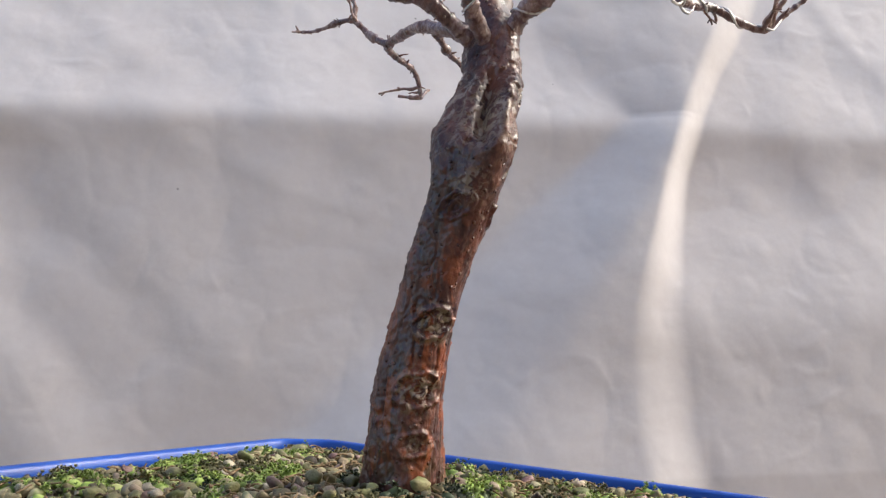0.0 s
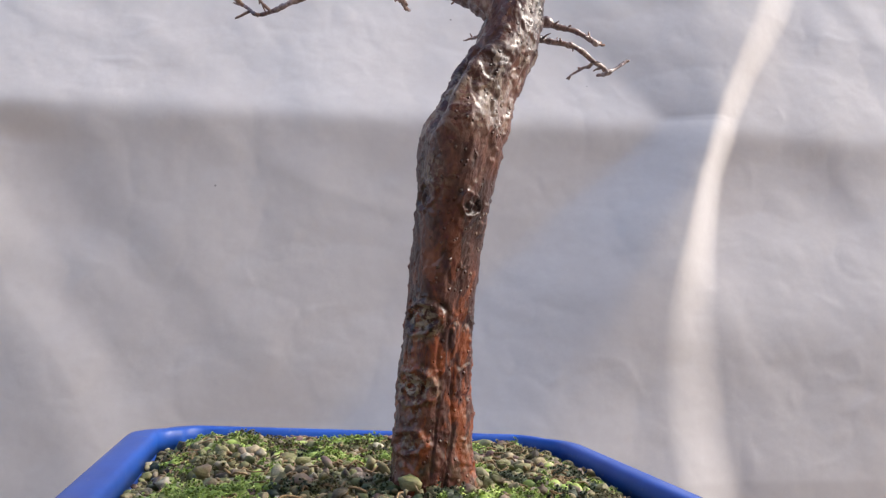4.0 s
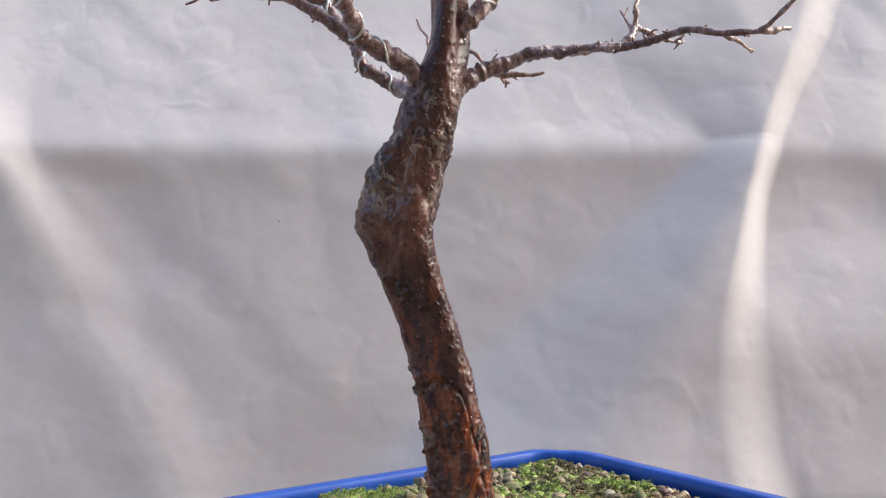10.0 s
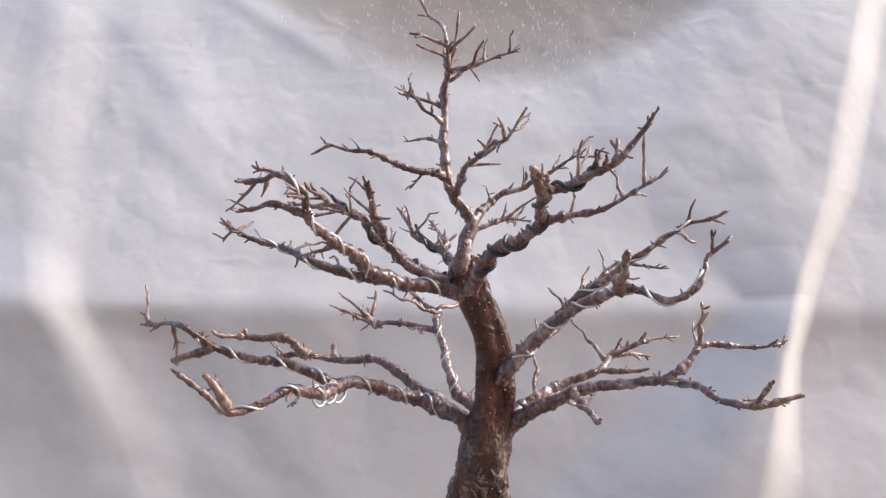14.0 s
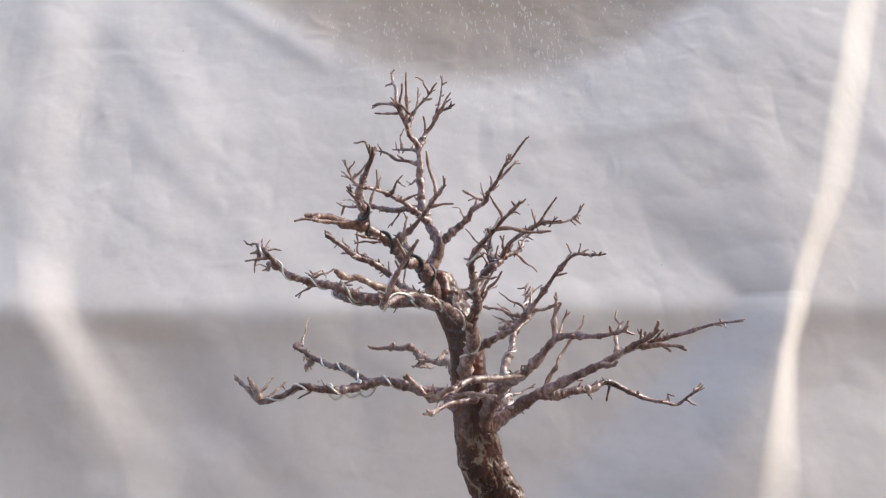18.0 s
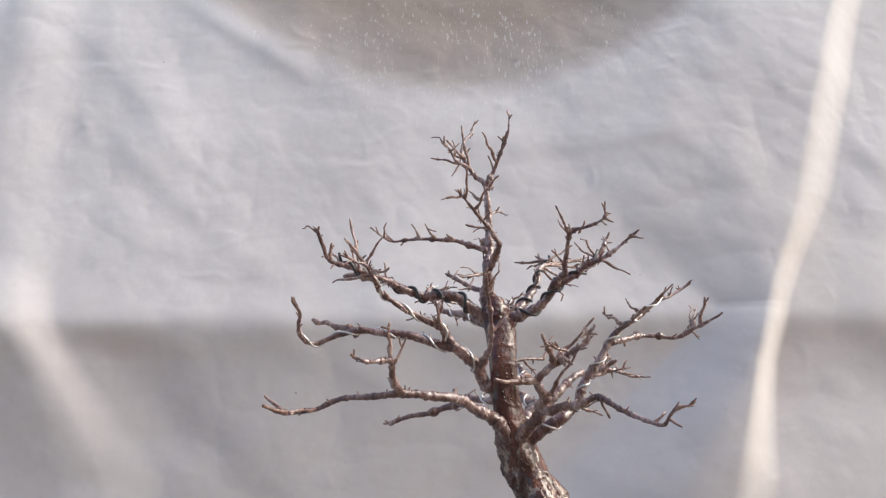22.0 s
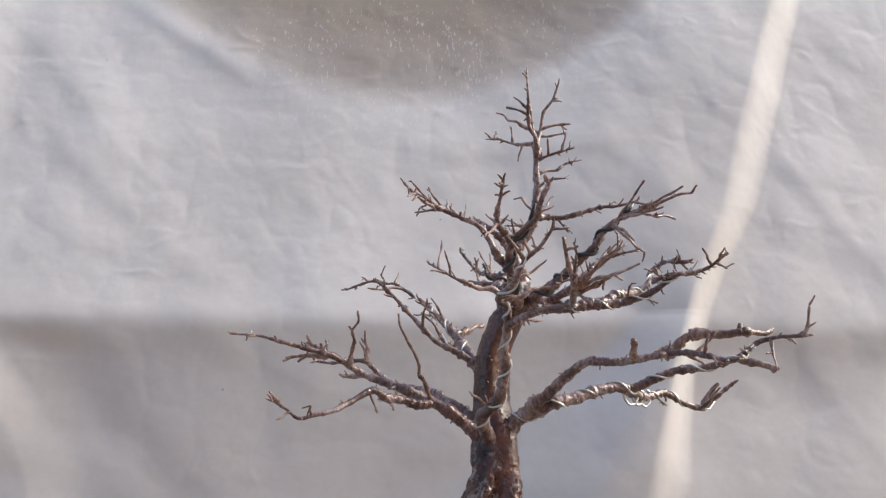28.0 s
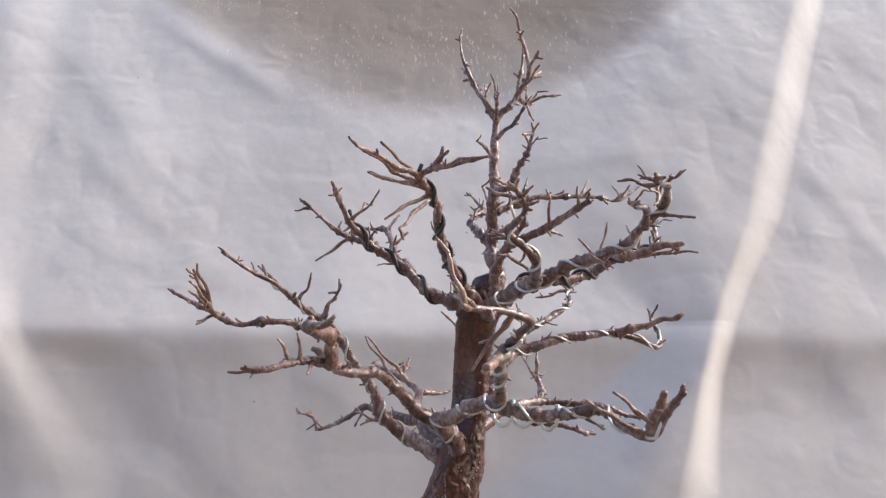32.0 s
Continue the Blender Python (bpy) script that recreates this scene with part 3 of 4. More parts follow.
def moss_spots():
    """Moss grows thickest round the trunk and in loose drifts outwards: x, y, size, kind (2: dark, 3: dry)."""
    rnd, out = random.Random(21), []
    while len(out) < 165:
        x, y = rnd.uniform(-0.19, 0.165), rnd.uniform(-0.145, 0.145)
        far = math.hypot(x + 0.03, y)
        if not inside_pot(x, y, 0.035) or far < 0.024 or noise.noise(Vector((x * 14, y * 14, 2))) + 0.10 < rnd.uniform(-0.25, 0.30):
            continue
        if any(math.hypot(x - a, y - b) < 0.0075 for a, b, c, k in out):
            continue
        out.append((x, y, rnd.choice((0.007, 0.010, 0.014, 0.018, 0.023)), rnd.choice((2, 2, 0, 1, 3)) if far < 0.065 else rnd.choice((0, 1, 1, 0, 3, 3, 2))))
    return out


MOSS_SPOTS = moss_spots()


def build_pebbles():
    rnd = random.Random(4)
    kinds = [pebble_mesh(i) for i in range(14)]
    places, grid = [], {}
    tries = 0
    while len(places) < 7000 and tries < 90000:
        tries += 1
        x, y = rnd.uniform(-0.215, 0.185), rnd.uniform(-0.165, 0.165)
        r = rnd.choice((0.0019, 0.0024, 0.0028, 0.0032, 0.0036, 0.0041, 0.0046, 0.0054))
        if not inside_pot(x, y, 0.022 + r * 0.7) or math.hypot(x + 0.030, y + 0.002) < 0.019:
            continue
        key = (int(x / 0.010), int(y / 0.010))
        near = [q for i in (-1, 0, 1) for j in (-1, 0, 1) for q in grid.get((key[0] + i, key[1] + j), ())]
        if any((x - q[0]) ** 2 + (y - q[1]) ** 2 < (0.66 * (r + q[2])) ** 2 for q in near):
            continue
        mossy = any(math.hypot(x - a, y - b) < c * 0.75 for a, b, c, d in MOSS_SPOTS)
        if mossy and rnd.random() < 0.45:
            continue
        grid.setdefault(key, []).append((x, y, r))
        places.append((x, y, r))
    # the band along the pot's far-seen ends singly, the rest as one
    places.sort(key=lambda q: -(q[0] * 0.8 + abs(q[1]) * 0.8))
    loose, rest = places[:300], places[300:]
    for x, y, r in loose:
        ob = new("pebble", kinds[rnd.randrange(14)])
        ob.parent = SOILBED
        ob.matrix_basis = pose(x, y, soil_z(x, y) + r * rnd.uniform(-0.3, 1.15), rnd.uniform(-35, 35), rnd.uniform(-35, 35), rnd.uniform(0, 360)) @ Matrix.Diagonal((r, r, r, 1))
    verts, faces = [], []
    for x, y, r in rest:
        me = kinds[rnd.randrange(14)]
        m = pose(x, y, soil_z(x, y) + r * rnd.uniform(-0.3, 1.15), rnd.uniform(-35, 35), rnd.uniform(-35, 35), rnd.uniform(0, 360)) @ Matrix.Diagonal((r, r, r, 1))
        o = len(verts)
        verts += [m @ v.co for v in me.vertices]
        faces += [tuple(i + o for i in p.vertices) for p in me.polygons]
    ob = mesh_object("gravel", verts, faces, STONE, SOILBED)
    ob["kind"] = "stuff"


build_pebbles()


def build_moss():
    rnd = random.Random(9)
    for a, b, c, dark in MOSS_SPOTS:
        verts, faces = [], []
        lift = rnd.uniform(0.003, 0.007)
        for i in range(int(150 * (c / 0.02) ** 2)):
            # one star-shaped tuft
            u, ang = math.sqrt(rnd.random()), rnd.uniform(0, math.tau)
            wob = 0.65 + 0.7 * abs(noise.noise(Vector((math.cos(ang) * 1.3 + a * 50, math.sin(ang) * 1.3 + b * 50, 1))))
            x, y = a + c * u * wob * math.cos(ang), b + c * u * wob * math.sin(ang)
            if not inside_pot(x, y, 0.026) or noise.noise(Vector((x * 170, y * 170, 5))) < -0.15:
                continue
            z = soil_z(x, y) + lift * (1 - u * u) + rnd.uniform(0.0, 0.003)
            size = rnd.uniform(0.0012, 0.0030)
            for _ in range(18):
                t, up = rnd.uniform(0, math.tau), rnd.uniform(0.05, 1.0)
                ln, w = size * rnd.uniform(0.5, 0.9), rnd.uniform(0.00022, 0.00045)
                fx, fy = math.cos(t) * math.sqrt(1 - up * up * 0.8), math.sin(t) * math.sqrt(1 - up * up * 0.8)
                dx, dy = -w * math.sin(t), w * math.cos(t)
                o = len(verts)
                verts += [(x - dx, y - dy, z), (x + dx, y + dy, z), (x + fx * ln * 0.6 + dx, y + fy * ln * 0.6 + dy, z + up * ln * 0.7), (x + fx * ln * 0.6 - dx, y + fy * ln * 0.6 - dy, z + up * ln * 0.7), (x + fx * ln, y + fy * ln, z + up * ln * 0.85)]
                faces += [(o, o + 1, o + 2, o + 3), (o + 3, o + 2, o + 4)]
        for i in range(int(20 * (c / 0.02) ** 2)):
            u, ang = math.sqrt(rnd.random()) * 0.85, rnd.uniform(0, math.tau)
            x, y = a + c * u * math.cos(ang), b + c * u * math.sin(ang)
            if not inside_pot(x, y, 0.026):
                continue
            bm = bmesh.new()
            bmesh.ops.create_icosphere(bm, subdivisions=2, radius=rnd.uniform(0.002, 0.0042))
            o = len(verts)
            for v in bm.verts:
                q = v.co * (1 + 0.35 * noise.noise(v.co * 500 + Vector((i, a * 90, 0))))
                verts.append((x + q.x, y + q.y, soil_z(x, y) + lift * 0.6 * (1 - u * u) + q.z * 0.8))
            faces += [tuple(v.index + o for v in f.verts) for f in bm.faces]
            bm.free()
        ob = mesh_object("moss_patch", verts, faces, (MOSS, MOSS, DARKMOSS, OLIVEMOSS)[dark], SOILBED, ("bright green moss", "bright green moss", "dark wet moss", "dry olive moss")[dark])


build_moss()


def build_fibres():
    """Dry root fibres and stalks strewn over the gravel."""
    rnd, parts = random.Random(33), []
    while len(parts) < 700:
        x, y = rnd.uniform(-0.19, 0.165), rnd.uniform(-0.145, 0.145)
        if not inside_pot(x, y, 0.03) or math.hypot(x + 0.03, y) < 0.024:
            continue
        a, ln = rnd.uniform(0, math.tau), rnd.uniform(0.004, 0.016)
        pts = []
        for k in range(4):
            px, py = x + math.cos(a) * ln * k / 3, y + math.sin(a) * ln * k / 3
            pts.append((px, py, soil_z(px, py) + rnd.uniform(0.0025, 0.0062)))
            a += rnd.uniform(-0.6, 0.6)
        if not inside_pot(pts[-1][0], pts[-1][1], 0.026):
            continue
        path, share, _ = spline(pts, 0.002)
        r = rnd.uniform(0.0003, 0.0007)
        parts.append(sweep(path, [r] * len(path), 5))
    ob = mesh_object("root_litter", *joined(parts), FIBRE, SOILBED, "dry brown root fibres")
    ob["kind"] = "stuff"


build_fibres()


# ---- the tree ----
TREE = new("bonsai_tree")
tagged(TREE, "bare bonsai with wet reddish bark and wired branches in blue pot", "bonsai")

# centre x, y, z, radius, and how far the section departs from round: cosine and sine of twice and of three times the bearing
TRUNK_LINE = [(-0.0199, -0.0053, -0.1080, 0.0258, 0.0001, 0.0000, 0.0001, -0.0001), (-0.0236, -0.0039, -0.0830, 0.0214, -0.0002, 0.0005, 0.0005, 0.0007), (-0.0273, -0.0023, -0.0600, 0.0189, -0.0005, 0.0008, 0.0008, 0.0016),
              (-0.0288, -0.0021, -0.0400, 0.0180, -0.0007, 0.0002, 0.0006, 0.0015), (-0.0321, -0.0018, -0.0200, 0.0170, -0.0003, 0.0000, 0.0002, 0.0018), (-0.0372, -0.0025, 0.0000, 0.0162, -0.0002, 0.0001, -0.0000, 0.0015),
              (-0.0430, -0.0032, 0.0200, 0.0156, -0.0001, 0.0002, -0.0003, 0.0014), (-0.0506, -0.0035, 0.0400, 0.0160, 0.0001, 0.0002, -0.0008, 0.0016), (-0.0592, -0.0043, 0.0600, 0.0163, 0.0001, 0.0004, -0.0008, 0.0016),
              (-0.0653, -0.0040, 0.0750, 0.0174, 0.0004, 0.0002, -0.0008, 0.0022), (-0.0688, -0.0056, 0.0900, 0.0187, 0.0008, 0.0003, -0.0006, 0.0032), (-0.0678, -0.0108, 0.1050, 0.0179, 0.0016, 0.0000, 0.0002, 0.0030),
              (-0.0675, -0.0180, 0.1200, 0.0164, 0.0012, -0.0011, -0.0006, 0.0024), (-0.0664, -0.0270, 0.1350, 0.0154, 0.0000, -0.0007, -0.0008, 0.0010), (-0.0642, -0.0320, 0.1500, 0.0146, 0.0007, -0.0002, -0.0002, 0.0017),
              (-0.0622, -0.0355, 0.1650, 0.0131, 0.0009, 0.0001, 0.0004, 0.0002), (-0.0587, -0.0381, 0.1800, 0.0111, 0.0007, 0.0006, 0.0014, -0.0006), (-0.0577, -0.0396, 0.1950, 0.0104, 0.0002, 0.0015, 0.0014, -0.0012),
              (-0.0592, -0.0411, 0.2150, 0.0104, -0.0004, 0.0015, 0.0013, -0.0007), (-0.0675, -0.0455, 0.2360, 0.0117, -0.0003, 0.0008, 0.0009, -0.0003), (-0.0740, -0.0509, 0.2522, 0.0116, -0.0001, 0.0002, 0.0003, -0.0000),
              (-0.0736, -0.0545, 0.2643, 0.0081, 0.0000, -0.0001, -0.0001, 0.0001)]


def build_trunk():
    path, share, length = spline([p[:3] for p in TRUNK_LINE], 0.0008)
    zs = [p[2] for p in TRUNK_LINE]
    rad = [float(np.interp(p.z, zs, [q[3] for q in TRUNK_LINE])) for p in path]
    lobes = [[float(np.interp(p.z, zs, [q[c] for q in TRUNK_LINE])) for c in (4, 5, 6, 7)] for p in path]
    seg, verts, faces = 160, [], []
    # scars: bearing, height, ring size
    scars = [(139, 0.006, 0.0125), (136, -0.026, 0.0145), (136, -0.052, 0.010), (200, 0.058, 0.008), (110, 0.062, 0.010)]
    for c, mean, (c2, s2, c3, s3) in zip(path, rad, lobes):
        for k in range(seg):
            a = math.tau * k / seg
            r = mean + c2 * math.cos(2 * a) + s2 * math.sin(2 * a) + c3 * math.cos(3 * a) + s3 * math.sin(3 * a)
            d = Vector((math.cos(a), math.sin(a), 0))
            q = c + d * r
            h = 0.05 * noise.noise(q * 45) + 0.03 * noise.noise(Vector((q.x * 150, q.y * 150, q.z * 80)))
            h += 0.018 * (1 - 2 * abs(noise.noise(Vector((q.x * 230, q.y * 230, q.z * 120 + 4)))))
            h += 0.020 * noise.noise(q * 420) + 0.016 * noise.noise(q * 900)
            # flakes with a sharp upper edge, and round pores
            flake = noise.noise(Vector((q.x * 110, q.y * 110, q.z * 75 + 7)))
            h += 0.030 * max(0.0, min(1.0, (flake - 0.18) * 20)) + 0.035 * max(0.0, min(1.0, (noise.noise(q * 380 + Vector((5, 5, 5))) - 0.42) * 6))
            calm = 1 - 0.55 * smooth(0.165, 0.185, c.z)
            h *= calm
            # long cracks low down, and a lumpy crown
            crack = abs(noise.noise(Vector((q.x * 95, q.y * 95, q.z * 24 + 2))))
            h -= 0.07 * smooth(0.05, -0.01, c.z) * max(0.0, 1 - crack * 13)
            h += smooth(0.232, 0.245, c.z) * (0.22 * noise.noise(q * 120) + 0.12 * noise.noise(q * 260))
            # ring lines of old buds round the neck
            for zr in (0.171, 0.184, 0.199, 0.209, 0.224):
                h += 0.05 * bell(c.z - zr - 0.0025 * math.sin(a * 2 + zr * 900) - 0.0012 * noise.noise(q * 150), 0.0011) * (0.55 + 0.6 * noise.noise(q * 90))
            # loose scales below the fork
            scale = noise.noise(Vector((q.x * 170, q.y * 170, q.z * 130 + 3)))
            h += 0.07 * bell(c.z - 0.125, 0.034) * max(0.0, min(1.0, (scale - 0.02) * 12))
            hb = 0.10 * bell(c.z - 0.100, 0.022) * (noise.noise(q * 70) + 0.4)
            h += hb
            for b, z, size in scars:
                da = math.atan2(math.sin(a - radians(b)), math.cos(a - radians(b))) * r
                e = math.hypot(da, (c.z - z) * 1.4)
                if e < size * 2:
                    e += 0.0022 * noise.noise(q * 260)
                    h += (0.17 * bell(e - size * 0.8, size * 0.14) - 0.05 * bell(e, size * 0.5) + 0.075 * bell(e, size * 0.8) * math.sin(e * 2200) + 0.20 * bell(e, size) * noise.noise(q * 330)) * (0.6 + 0.5 * noise.noise(q * 120 + Vector((9, 0, 0))))
            # the long healed hollow below the fork
            da = math.atan2(math.sin(a - radians(125)), math.cos(a - radians(125))) * r
            zz = (c.z - 0.112) / 0.024
            if abs(zz) < 1.3:
                h += (-0.62 * bell(da, 0.0045) + 0.20 * bell(abs(da) - 0.0085, 0.0035)) * max(0, 1 - zz * zz) if abs(zz) < 1 else 0
            flare = 1 + 0.12 * smooth(-0.055, -0.09, c.z) * math.sin(a * 3 + 1)
            verts.append(c + d * r * (1 + h) * flare)
    for i in range(len(path) - 1):
        for k in range(seg):
            a, b = i * seg + k, i * seg + (k + 1) % seg
            faces.append((a, b, b + seg, a + seg))
    last = (len(path) - 1) * seg
    verts.append(path[-1] + Vector((0, 0, 0.003)))
    for k in range(seg):
        faces.append((len(verts) - 1, last + k, last + (k + 1) % seg))
    return mesh_object("trunk", verts, faces, TRUNK, TREE, "wet dark brown trunk with orange flaking bark, scars and a healed hollow")


build_trunk()

# name: points, radius at base, radius at tip, wire ("", "alu", "dark"), twig density
BRANCHES = {
    "low_a": ([(-.0624, -.0341, .1493), (-.0796, -.0348, .1695), (-.1069, -.0324, .1806), (-.1274, -.0543, .1877), (-.1488, -.0722, .1898), (-.1751, -.0789, .2010), (-.2065, -.0835, .2061), (-.2157, -.0884, .2101), (-.2279, -.1003, .2202), (-.2561, -.0817, .2223)], .0078, .0022, "alu", 1.0),
    "low_b": ([(-.0826, -.0338, .1705), (-.1047, -.0203, .1847), (-.1359, -.0066, .2049), (-.1662, .0020, .2049), (-.1824, .0012, .2080), (-.2096, .0107, .2060), (-.2236, .0210, .2030)], .0062, .0024, "", 1.0),
    "low_c": ([(-.1437, -.0672, .1898), (-.1511, -.0975, .1838), (-.1605, -.1216, .1868), (-.1840, -.1436, .1758), (-.2043, -.1564, .1940)], .0050, .0024, "alu", 1.0),
    "low_d": ([(-.0644, -.0260, .1543), (-.0681, .0004, .1715), (-.0842, .0098, .1836), (-.0902, .0140, .2008), (-.0991, .0314, .2290), (-.0989, .0456, .2401), (-.1210, .0621, .2573), (-.1450, .0818, .2714)], .0068, .0016, "alu", 1.0),
    "low_e": ([(-.0981, .0293, .2260), (-.1111, .0386, .2290), (-.1373, .0461, .2331), (-.1502, .0696, .2311), (-.1620, .1022, .2483)], .0036, .0016, "", 1.0),
    "low_f": ([(-.0583, -.0301, .1543), (-.0419, -.0061, .1744), (-.0185, .0078, .1875), (.0120, .0145, .1985), (.0244, .0366, .2106), (.0479, .0585, .2186), (.0753, .0702, .2236)], .0072, .0014, "", 1.1),
    "low_g": ([(-.0317, -.0011, .1795), (-.0214, .0179, .1815), (-.0140, .0452, .1875), (-.0036, .0723, .1753), (.0077, .0893, .1713), (.0189, .0993, .1813)], .0048, .0015, "", 0.8),
    "low_h": ([(-.0523, -.0343, .1593), (-.0321, -.0406, .1754), (-.0100, -.0490, .1855), (.0162, -.0595, .1895), (.0383, -.0730, .1914), (.0440, -.1075, .1894), (.0498, -.1278, .1824), (.0598, -.1452, .1803), (.0637, -.1584, .1894)], .0068, .0020, "", 0.9),
    "low_i": ([(.0343, -.0699, .1904), (.0485, -.0691, .1995), (.0587, -.0641, .2106), (.0830, -.0615, .2105), (.1062, -.0598, .2125)], .0036, .0016, "", 0.7),
    "low_j": ([(-.0120, -.0480, .1855), (-.0083, -.0764, .1774), (-.0045, -.1058, .1704)], .0036, .0026, "", 0.3),
    "mid_a": ([(-.0564, -.0422, .1896), (-.0484, -.0504, .1987), (-.0383, -.0516, .2108), (-.0252, -.0618, .2228), (-.0084, -.0914, .2329), (.0075, -.1220, .2369), (.0233, -.1516, .2278), (.0344, -.1548, .2318), (.0426, -.1498, .2479), (.0527, -.1490, .2560)], .0070, .0018, "alu", 1.0),
    "mid_b": ([(-.0263, -.0608, .2218), (-.0111, -.0661, .2369), (.0069, -.0815, .2480), (.0260, -.0939, .2611), (.0493, -.0902, .2762), (.0665, -.0934, .2802)], .0044, .0016, "alu", 1.1),
    "mid_c": ([(-.0383, -.0485, .2097), (-.0189, -.0316, .2228), (.0046, -.0207, .2500), (.0218, -.0149, .2661), (.0491, -.0183, .2620)], .0034, .0013, "", 1.0),
    "top_a": ([(-.0747, -.0540, .2421), (-.0940, -.0628, .2462), (-.1164, -.0756, .2482), (-.1378, -.0904, .2503), (-.1601, -.0941, .2574), (-.1802, -.0837, .2675), (-.1995, -.0955, .2726), (-.2106, -.0923, .2797)], .0072, .0018, "alu", 1.0),
    "top_b": ([(-.1164, -.0756, .2492), (-.1257, -.0896, .2513), (-.1329, -.1097, .2594), (-.1433, -.1359, .2655), (-.1495, -.1428, .2715), (-.1486, -.1540, .2816), (-.1607, -.1568, .2897), (-.1789, -.1515, .2877)], .0056, .0024, "alu", 1.0),
    "top_c": ([(-.0849, -.0578, .2482), (-.1082, -.0646, .2583), (-.1214, -.0744, .2725), (-.1237, -.0946, .2805), (-.1239, -.1189, .2947)], .0046, .0032, "", 0.8),
    "top_d": ([(-.1204, -.0734, .2714), (-.1306, -.0844, .2826), (-.1509, -.0891, .2876)], .0028, .0014, "", 1.0),
    "top_e": ([(-.0787, -.0498, .2461), (-.0928, -.0435, .2542), (-.1200, -.0390, .2714), (-.1362, -.0388, .2846), (-.1473, -.0386, .2977), (-.1604, -.0363, .3028), (-.1707, -.0503, .3099)], .0060, .0026, "dark", 0.9),
    "top_f": ([(-.0766, -.0458, .2461), (-.0824, -.0214, .2542), (-.0863, -.0051, .2703), (-.0962, .0112, .2814), (-.1143, .0196, .2926), (-.1253, .0259, .3118)], .0058, .0028, "dark", 0.9),
    "top_g": ([(-.0942, .0092, .2804), (-.0919, .0294, .2895), (-.0999, .0437, .3006), (-.1058, .0529, .3097)], .0034, .0016, "", 1.2),
    "top_h": ([(-.0727, -.0560, .2431), (-.0677, -.0621, .2502), (-.0567, -.0764, .2643), (-.0458, -.0979, .2652), (-.0328, -.1122, .2713), (-.0310, -.1355, .2834), (-.0119, -.1459, .2884), (.0011, -.1552, .2924), (.0102, -.1553, .3025), (.0183, -.1544, .3125)], .0066, .0026, "dark", 1.0),
    "top_i": ([(-.0308, -.1153, .2733), (-.0167, -.1155, .2763), (-.0015, -.1177, .2783), (.0116, -.1169, .2853), (.0309, -.1161, .2964)], .0030, .0014, "", 1.1),
    "top_j": ([(-.1505, -.1459, .2725), (-.1657, -.1466, .2776), (-.1869, -.1392, .2756)], .0030, .0014, "", 1.0),
    "leader": ([(-.0757, -.0560, .2502), (-.0747, -.0600, .2683), (-.0706, -.0559, .2855), (-.0808, -.0578, .3006), (-.0858, -.0607, .3157), (-.0868, -.0606, .3289), (-.0868, -.0616, .3460), (-.0868, -.0636, .3611), (-.0839, -.0747, .3742), (-.0840, -.0828, .3884), (-.0870, -.0817, .4015), (-.1001, -.0784, .4197)], .0074, .0014, "", 0.8),
    "crown_a": ([(-.0868, -.0626, .3591), (-.0887, -.0554, .3722), (-.0866, -.0473, .3873), (-.0886, -.0422, .4015), (-.0885, -.0402, .4176)], .0030, .0011, "", 1.2),
    "crown_b": ([(-.0858, -.0607, .3127), (-.1021, -.0736, .3138), (-.1276, -.0864, .3219), (-.1539, -.0941, .3260)], .0038, .0012, "", 1.0),
    "crown_c": ([(-.0808, -.0588, .3026), (-.0729, -.0842, .3127), (-.0620, -.1056, .3147), (-.0492, -.1321, .3137), (-.0412, -.1433, .3227)], .0032, .0012, "", 1.2),
    "crown_d": ([(-.0706, -.0559, .2844), (-.0583, -.0399, .3026), (-.0401, -.0381, .3106), (-.0209, -.0414, .3207), (-.0017, -.0447, .3317)], .0040, .0013, "", 1.3),
    "crown_e": ([(-.0843, -.0092, .2673), (-.0791, .0049, .2794), (-.0709, .0099, .2935), (-.0495, .0217, .3045), (-.0432, .0469, .3096), (-.0371, .0499, .3166)], .0036, .0014, "", 1.1),
    "crown_f": ([(-.0839, -.0758, .3752), (-.0637, -.0791, .3782), (-.0425, -.0784, .3853)], .0022, .0010, "", 1.0),
    "crown_g": ([(-.0868, -.0626, .3571), (-.1000, -.0654, .3612), (-.1132, -.0683, .3642)], .0020, .0009, "", 1.4),
    "crown_h": ([(-.0868, -.0606, .3339), (-.0979, -.0574, .3390), (-.1110, -.0552, .3380)], .0020, .0009, "", 0.6),
    "crown_i": ([(-.0868, -.0616, .3460), (-.0981, -.0746, .3511), (-.1103, -.0855, .3602)], .0022, .0010, "", 0.8),
}
